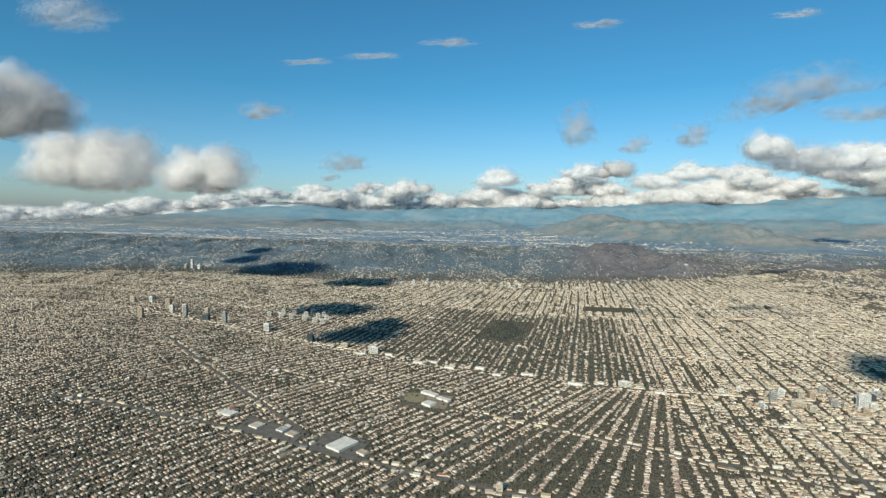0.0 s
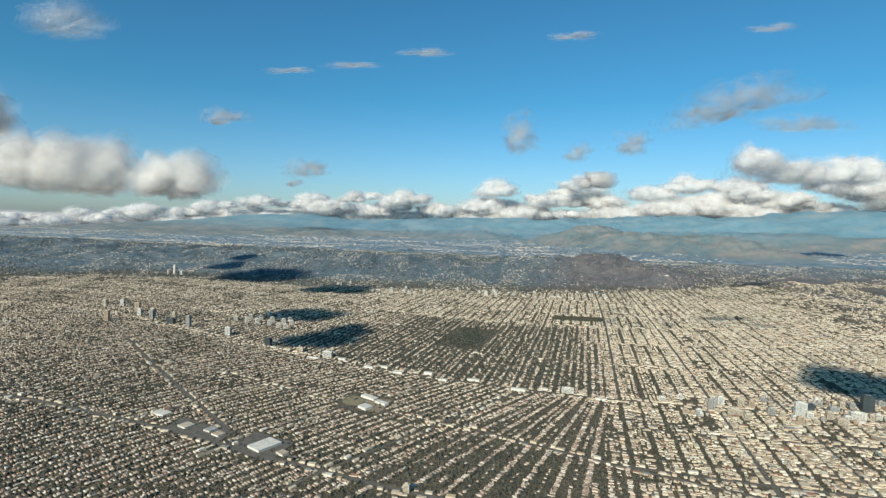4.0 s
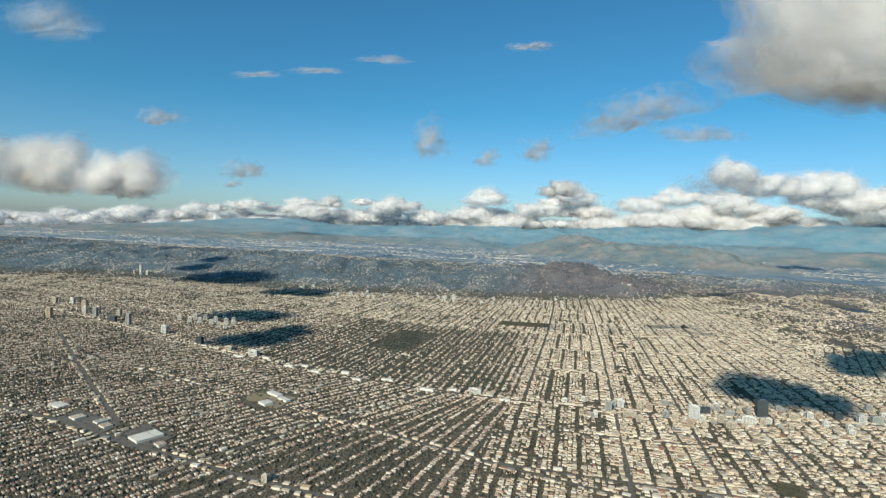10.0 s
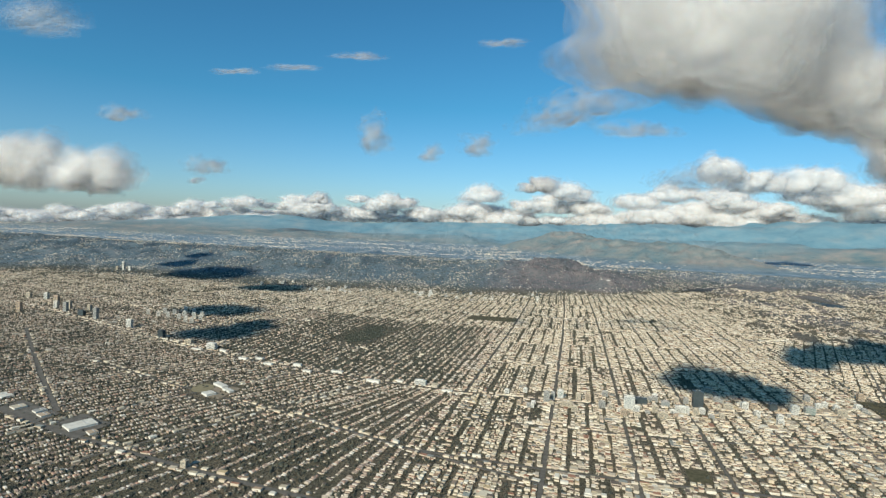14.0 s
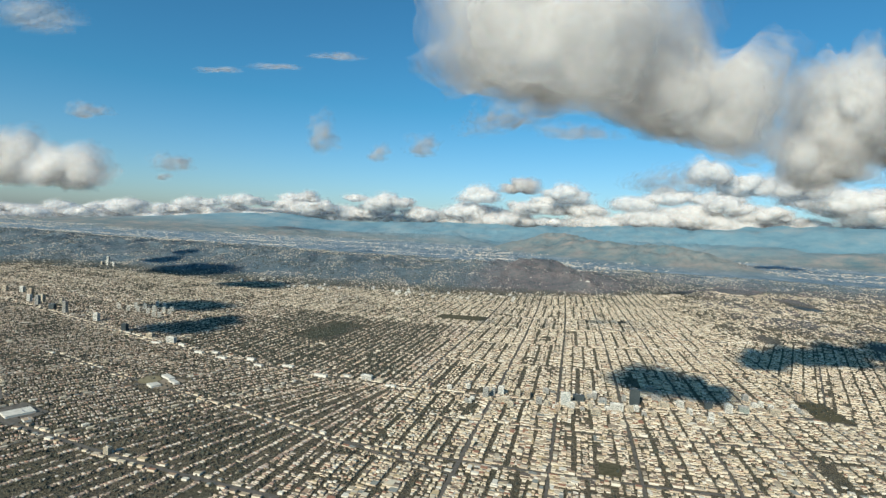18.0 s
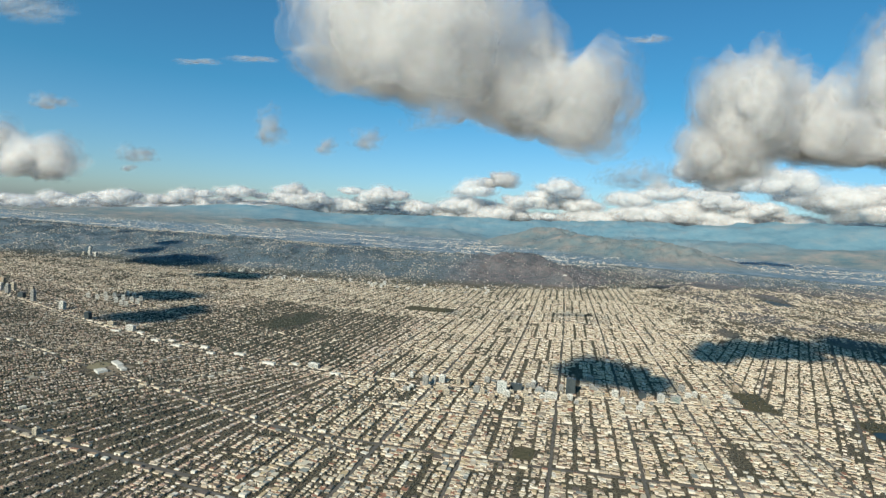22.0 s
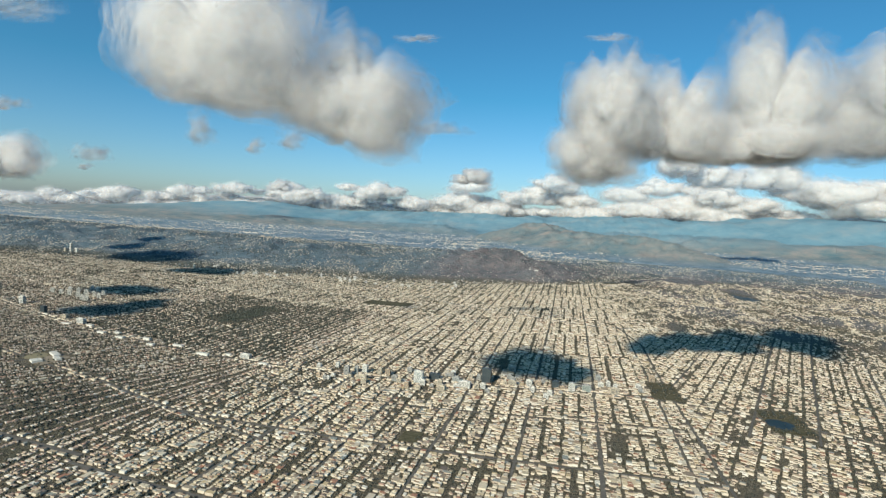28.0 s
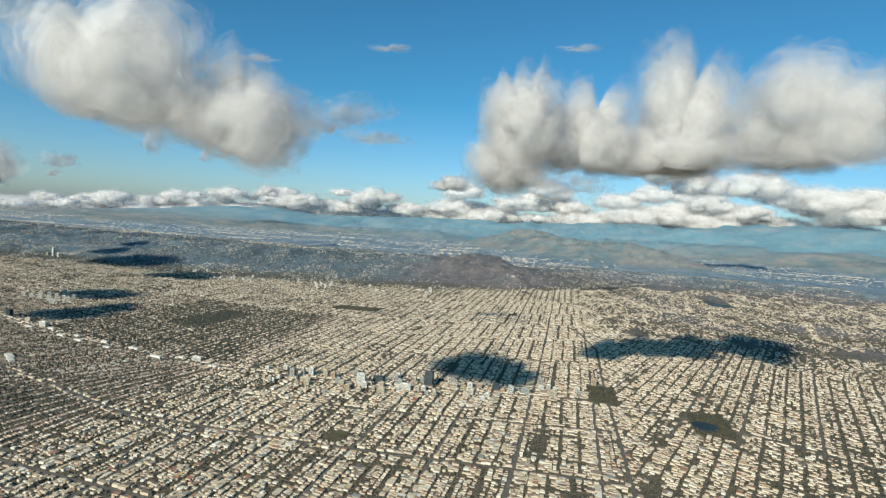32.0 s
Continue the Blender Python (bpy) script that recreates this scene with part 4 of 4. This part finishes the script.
tower(80, -30, 5.6, 4, 3.6, BEIGE, GLASS_DARK, 8, 'squat tan office block beside a car park')
tower(85, -11, 5, 3.2, 3.6, CONCRETE, GLASS_BLUE, 8, 'grey office block with blue glazing')
tower(93, -21, 8, 3.4, 4.4, WHITE, GLASS_DARK, 10, 'white office block with tall vertical fins', fins=5)
tower(105, -9, 6.2, 4, 10.6, GLASS_DARK, GLASS_DARK, 25, 'tallest dark glass tower of the row')
tower(101, -21, 3.4, 3, 3.4, BEIGE, GLASS_DARK, 8, 'beige mid-rise block in cloud shadow')
tower(123, -11, 5.6, 3.2, 3.9, BEIGE, GLASS_DARK, 9, 'beige mid-rise office block')
tower(134, -9, 3.8, 3.1, 4.4, WHITE, GLASS_DARK, 10, 'white mid-rise office tower')
tower(140, -7, 4.4, 3, 3.4, TAN, GLASS_DARK, 8, 'old brown brick block')
tower(152, -8, 4.6, 3.2, 4.1, GLASS_DARK, GLASS_DARK, 9, 'black glass office cube')
tower(163, -13, 4.2, 3.6, 5.5, WHITE, GLASS_DARK, 13, 'white concrete slab tower')
tower(173, -12, 6, 3.4, 4.4, CONCRETE, GLASS_GREEN, 10, 'green glass tower with pale bands')
tower(192, -13, 5.8, 3.8, 4.1, BEIGE, GLASS_DARK, 9, 'tan stepped office tower')
tower(182, 9, 3.6, 3, 4.4, CONCRETE, GLASS_DARK, 10, 'grey mid-rise office tower')
tower(222, 14, 3.8, 3.2, 4.8, TAN, GLASS_DARK, 11, 'brown old hotel tower')
tower(119, 19, 5.2, 3, 3.9, CONCRETE, GLASS_DARK, 9, 'grey mid-rise block in cloud shadow')
tower(-126, -166, 2.6, 2.4, 3.2, BEIGE, GLASS_DARK, 6, 'beige concrete medical block')
tower(-69, -11, 8, 3.2, 3.4, WHITE, GLASS_DARK, 6, 'white mid-rise block on the boulevard')
tower(-357, -6, 5.6, 3.2, 8, WHITE, GLASS_DARK, 14, 'pale slab tower on the western boulevard')
tower(-410, -9, 4.2, 3.2, 12.5, CONCRETE, GLASS_DARK, 22, 'tall slim grey office tower')
tower(-470, -8, 4.6, 3.2, 10.5, CONCRETE, GLASS_DARK, 19, 'slim grey office tower')
tower(-483, 4, 5.4, 3.2, 9, BEIGE, GLASS_DARK, 16, 'beige concrete tower block')
tower(-496, -4, 4.4, 3.2, 8, WHITE, GLASS_DARK, 14, 'white mid-rise office tower')
tower(-438, -8, 7.4, 3.4, 5.4, GLASS_DARK, GLASS_DARK, 10, 'low dark glass office block')
tower(-457, 14, 4, 3.2, 6.4, BEIGE, GLASS_DARK, 12, 'beige mid-rise office block')
tower(-513, 6, 6, 3.2, 11.5, TAN, GLASS_DARK, 21, 'brown concrete tower block')
tower(-505, -40, 5, 3.2, 11, TAN, GLASS_DARK, 20, 'brown concrete tower block')
tower(-305, -11, 5.6, 3.2, 6.8, GLASS_DARK, GLASS_DARK, 12, 'dark glass tower in cloud shadow')
tower(-245, -10, 8, 3.4, 5, WHITE, GLASS_DARK, 9, 'white office block at a crossing')
tower(-272, -9, 6.4, 3.2, 3.6, BEIGE, GLASS_DARK, 6, 'long low pale block')
tower(-560, 20, 5, 3.2, 7.5, WHITE, GLASS_DARK, 14, 'white mid-rise office block')
tower(-585, 12, 6, 3.2, 6.5, BEIGE, GLASS_DARK, 12, 'beige mid-rise office block')
tower(-769, 324, 5.4, 3.2, 17, WHITE, GLASS_DARK, 31, 'tall white apartment tower at the hill foot')
tower(-782, 318, 5, 3.2, 6.5, BEIGE, GLASS_DARK, 12, 'beige block at the hill foot')
tower(-752, 326, 6, 3.2, 8, WHITE, GLASS_DARK, 14, 'white block at the hill foot')
r = random.Random(3)
for x, y in ((-391, 47), (-379, 50), (-366, 54), (-351, 55), (-338, 52), (-326, 51), (-386, 66), (-372, 70), (-358, 74), (-344, 72), (-379, 92), (-362, 90), (-346, 88), (-332, 70)):
    tower(x + r.uniform(-2, 2), y + r.uniform(-2, 2), 3.6, 3.0, r.uniform(5.2, 5.9), BRIGHT, GLASS_DARK, 13, "cream cross-plan apartment tower among trees", 45)
skins = (WHITE, BRIGHT, BEIGE, WHITE, CONCRETE, BRIGHT)
for k in range(46):
    x = r.uniform(-480, -20)
    y = 395 + 0.20 * (x + 400) + r.uniform(-28, 62)
    h = r.uniform(2.4, 4.6) + (2.5 if k % 9 == 0 else 0)
    tower(x, y, r.uniform(2.8, 5.2), r.uniform(2.2, 3.2), h, skins[k % 6], GLASS_DARK, round(h * 1.8), ("white mid-rise block below the hills", "pale office block below the hills", "beige office block below the hills")[k % 3])
for k in range(52):
    x, y, h = r.uniform(-30, 225), -15 + r.choice((-1, 1)) * r.uniform(3.5, 17), r.uniform(1.3, 4.2)
    skin, what = r.choice(((WHITE, "white mid-rise block beside the towers"), (BEIGE, "low beige office block with window bands"), (CONCRETE, "low grey concrete office block with a flat roof"), (TAN, "brown brick mid-rise block beside the towers")))
    tower(x, y, r.uniform(2.3, 4.0), r.uniform(1.9, 2.8), h, skin, GLASS_DARK, max(3, round(h * 1.9)), what)

# ---- clouds ----
ball = bmesh.new()
bmesh.ops.create_icosphere(ball, subdivisions=3, radius=1.0)
TINY_WAYS = np.array([v.co for v in ball.verts])
TINY_WAYS = TINY_WAYS / np.linalg.norm(TINY_WAYS, axis=1)[:, None]
TINY_SKIN = np.array([[v.index for v in f.verts] for f in ball.faces])
ball.free()
ball = bmesh.new()
bmesh.ops.create_icosphere(ball, subdivisions=5, radius=1.0)
FEW_WAYS = np.array([v.co for v in ball.verts])
FEW_WAYS = FEW_WAYS / np.linalg.norm(FEW_WAYS, axis=1)[:, None]
FEW_SKIN = np.array([[v.index for v in f.verts] for f in ball.faces])
ball.free()


ball = bmesh.new()
bmesh.ops.create_icosphere(ball, subdivisions=4, radius=1.0)
LEAST_WAYS = np.array([v.co for v in ball.verts])
LEAST_WAYS = LEAST_WAYS / np.linalg.norm(LEAST_WAYS, axis=1)[:, None]
LEAST_SKIN = np.array([[v.index for v in f.verts] for f in ball.faces])
ball.free()


def cloud_form(ways, w, d, h, seed, puffs, grow=1.0, ragged=1.0, layer=0, flat=.35):
    """The outside of a heap of round puffs, billowing at several sizes, with a flatter base."""
    r = np.random.default_rng(seed)
    far = np.zeros(len(ways))
    for k in range(puffs):
        a, q = r.uniform(0, 2 * math.pi), math.sqrt(r.uniform(0, 1)) * 0.62
        size = r.uniform(.22, .46) * (1.1 - q * .7) * (1.0 if puffs < 30 else .85)
        c = np.array([math.cos(a) * q, math.sin(a) * q, r.uniform(-.28, .45) * (1.2 - q)])
        along = ways @ c
        inside = along ** 2 - (c @ c - size ** 2)
        far = np.maximum(far, np.where(inside > 0, along + np.sqrt(np.maximum(inside, 0)), 0))
    far = np.maximum(far, 0.20)
    for k in range(110 if len(ways) > 3000 else 50):
        way = r.normal(0, 1, 3)
        way = way / np.linalg.norm(way)
        reach = far[np.argmax(ways @ way)]
        size = reach * r.uniform(.12, .30)
        c = way * (reach - size * .72)
        along = ways @ c
        inside = along ** 2 - (c @ c - size ** 2)
        far = np.maximum(far, np.where((inside > 0) & (along > 0), along + np.sqrt(np.maximum(inside, 0)), 0))
    p = ways * far[:, None]
    q = p * 3.0 + seed * 1.7
    billow = 1 - np.abs(2 * fractal(q[:, 0], q[:, 1], q[:, 2], seed, 4) - 1)
    fine = fractal(q[:, 0] * 3 + layer * 3.7, q[:, 1] * 3, q[:, 2] * 3 + layer * 1.9, seed + 3, 4)
    drift = fractal(q[:, 0] * .9 + layer * 5.3, q[:, 1] * .9 - layer * 2.1, q[:, 2] * .9, seed + 5 + layer, 3)
    far = far * (0.74 + 0.28 * billow * ragged + (0.05 + .009 * layer) * (fine - .5) * ragged + min(.22, .05 * layer) * (drift - .5)) * grow
    p = ways * far[:, None]
    p[:, 2] = np.where(p[:, 2] < -.22, -.22 + (p[:, 2] + .22) * flat, p[:, 2])
    return p * np.array([w * .58, d * .58, h * .85])


def cloud(x, y, z, w, d, h, seed, label, puffs=26, turn=0.0, tilt=0.0, ragged=1.0, kind="small"):
    """A heap of vapour: a dense heart inside veils that grow thinner outwards."""
    veils, ways, skin, first, gap = {"near": (VEILS, FEW_WAYS, FEW_SKIN, .68, .033), "small": (VEILS, LEAST_WAYS, LEAST_SKIN, .70, .033), "far": (FAR_VEILS, LEAST_WAYS, LEAST_SKIN, .76, .07), "torn": (TORN_VEILS, LEAST_WAYS, LEAST_SKIN, .52, .10)}[kind]
    ob = None
    for k, veil in enumerate(veils):
        grow = first + gap * k
        if kind == "far" and k > 0:
            ways_here, skin_here = TINY_WAYS, TINY_SKIN
        else:
            ways_here, skin_here = ways, skin
        form = cloud_form(ways_here, w, d, h, seed, puffs, grow, ragged * (1 + .05 * k), k, .7 if kind == "far" else .5)
        me = mesh_of("cloud" if k == 0 else "veil", form, [skin_here], [veil], smooth=True)
        if k == 0:
            ob = new("cloud", me)
            ob.matrix_basis = pose(x, y, z, 0, tilt, turn)
        else:
            part("veil", me, ob, "thin torn vapour")
    return tagged(ob, label, "cloud", "clouds")


cloud(57, -251, 162, 77, 49, 55, 3, "large grey-based cumulus cloud with a bright crown", 40, tilt=10, kind="near")
cloud(96, -237, 150, 53, 41, 40, 4, "grey trailing half of the large cumulus cloud", 26, tilt=14, kind="near")
cloud(179, -128, 172, 48, 42, 58, 5, "tall white cumulus cloud", 34, kind="near")
cloud(172, -121, 153, 46, 40, 42, 7, "grey foot of the tall cumulus cloud", 24, kind="near")
cloud(210, -102, 169, 58, 55, 58, 8, "heaped cumulus cloud with grey folds", 30, kind="near")
cloud(261, -84, 180, 54, 46, 82, 10, "heaped cumulus cloud with a bright tower", 26, kind="near")
cloud(328, -65, 183, 108, 106, 77, 12, "broad heaped cumulus cloud, grey underneath", 34, kind="near")
cloud(249, -91, 163, 84, 48, 32, 15, "low grey fold under the heaped cumulus", 26, kind="near")
cloud(28, -30, 192, 84, 34, 26, 14, "torn flat grey cloud", 14, tilt=-12, ragged=1.3, kind="torn")
cloud(66, -40, 178, 60, 24, 10, 43, "flat torn streak of grey cloud", 12, ragged=1.3, kind="torn")
cloud(-509, 88, 151, 128, 66, 56, 25, "soft pinkish-white cumulus cloud", 22)
cloud(-695, 160, 165, 150, 84, 84, 27, "soft pinkish-white cumulus cloud", 26)
cloud(-863, 139, 227, 80, 60, 50, 29, "soft grey cumulus cloud", 22)
cloud(-913, 104, 309, 64, 50, 46, 30, "soft grey cumulus cloud", 22)
cloud(-738, 154, 172, 130, 90, 56, 31, "long soft cumulus cloud", 22)
cloud(-371, -10, 198, 50, 20, 14, 42, "thin torn scrap of cloud", 10, ragged=1.5, kind="torn")
for x, y, z, w, d, h, seed in ((-308, 29, 158, 54, 24, 20, 33), (-108, -63, 168, 30, 18, 24, 35), (-34, -55, 165, 28, 16, 16, 37), (-330, 40, 146, 22, 12, 9, 38), (-70, -50, 160, 22, 12, 12, 41)):
    cloud(x, y, z, w, d, h, seed, "small torn grey scrap of cloud", 10, ragged=1.4, kind="torn")
cloud(-34, 611, 196, 84, 56, 46, 39, "small sunlit cumulus cloud", 18)
cloud(-688, 991, 172, 100, 60, 34, 36, "small flat-based cumulus cloud", 18)
cloud(470, 1388, 318, 190, 150, 110, 17, "sunlit white cumulus heap", 26, kind="far")
cloud(590, 1440, 290, 220, 150, 90, 19, "sunlit white cumulus heap", 22, kind="far")
cloud(760, 1500, 300, 240, 160, 120, 18, "sunlit white cumulus heap", 22, kind="far")
cloud(200, 420, 190, 120, 70, 46, 46, "low torn grey cloud", 20, ragged=1.3, kind="torn")
cloud(-1744, 1009, 748, 330, 160, 110, 45, "thin torn high cloud", 16, ragged=1.5, kind="torn")
cloud(-441, -118, 145, 110, 46, 44, 52, "soft pinkish-white cumulus cloud", 24)
cloud(-369, -244, 156, 76, 56, 40, 53, "soft grey cumulus cloud", 22)
cloud(-369, -212, 163, 60, 40, 34, 54, "soft grey cumulus cloud", 20)
BANK = (-75, -52, -40, -34, -25, -19, -12, 0, 12, 40)
BANK_LOW = (0, 4, 62, 100, 105, 115, 130, 142, 170, 190)
BANK_TOP = (70, 120, 230, 265, 340, 420, 480, 520, 560, 600)
r = np.random.default_rng(44)
for k in range(120):
    t = (k + r.uniform(-.3, .3)) / 120
    b = -66 + 102 * t
    a, away, size = radians(b), r.uniform(4350, 4560), r.uniform(.5, 1.2) * np.interp(b, (-60, -30, 0), (.6, .9, 1.3))
    low, top = np.interp(b, BANK, BANK_LOW), np.interp(b, BANK, BANK_TOP)
    z = low + (top - low) * r.uniform(.10, .90) ** 1.25
    cloud(50 + away * math.sin(a), -400 + away * math.cos(a), z, 380 * size, 220 * size, 130 * size, 100 + k, "far white cumulus cloud over the mountains", 34, kind="far", ragged=1.25, turn=-math.degrees(a))
for k in range(44):
    t = (k + r.uniform(-.3, .3)) / 44
    b = -72 + 112 * t
    a, away = radians(b), r.uniform(4560, 4700)
    z = np.interp(b, BANK, BANK_LOW) + 22 + 40 * r.uniform(0, 1)
    cloud(50 + away * math.sin(a), -400 + away * math.cos(a), z, r.uniform(420, 680), 240, r.uniform(70, 120), 300 + k, "long white cloud bank on the horizon", 40, kind="far", ragged=1.25, turn=-math.degrees(a))
for x, y, z, w, d, seed in ((-79, 355, 377, 62, 30, 61), (-284, 312, 351, 84, 32, 62), (-405, 358, 355, 100, 36, 63), (201, 450, 404, 64, 36, 64), (-542, 390, 362, 88, 32, 65)):
    cloud(x, y, z, w, d, 7, seed, "thin streak of high white ice cloud", 12, ragged=1.5, kind="torn")
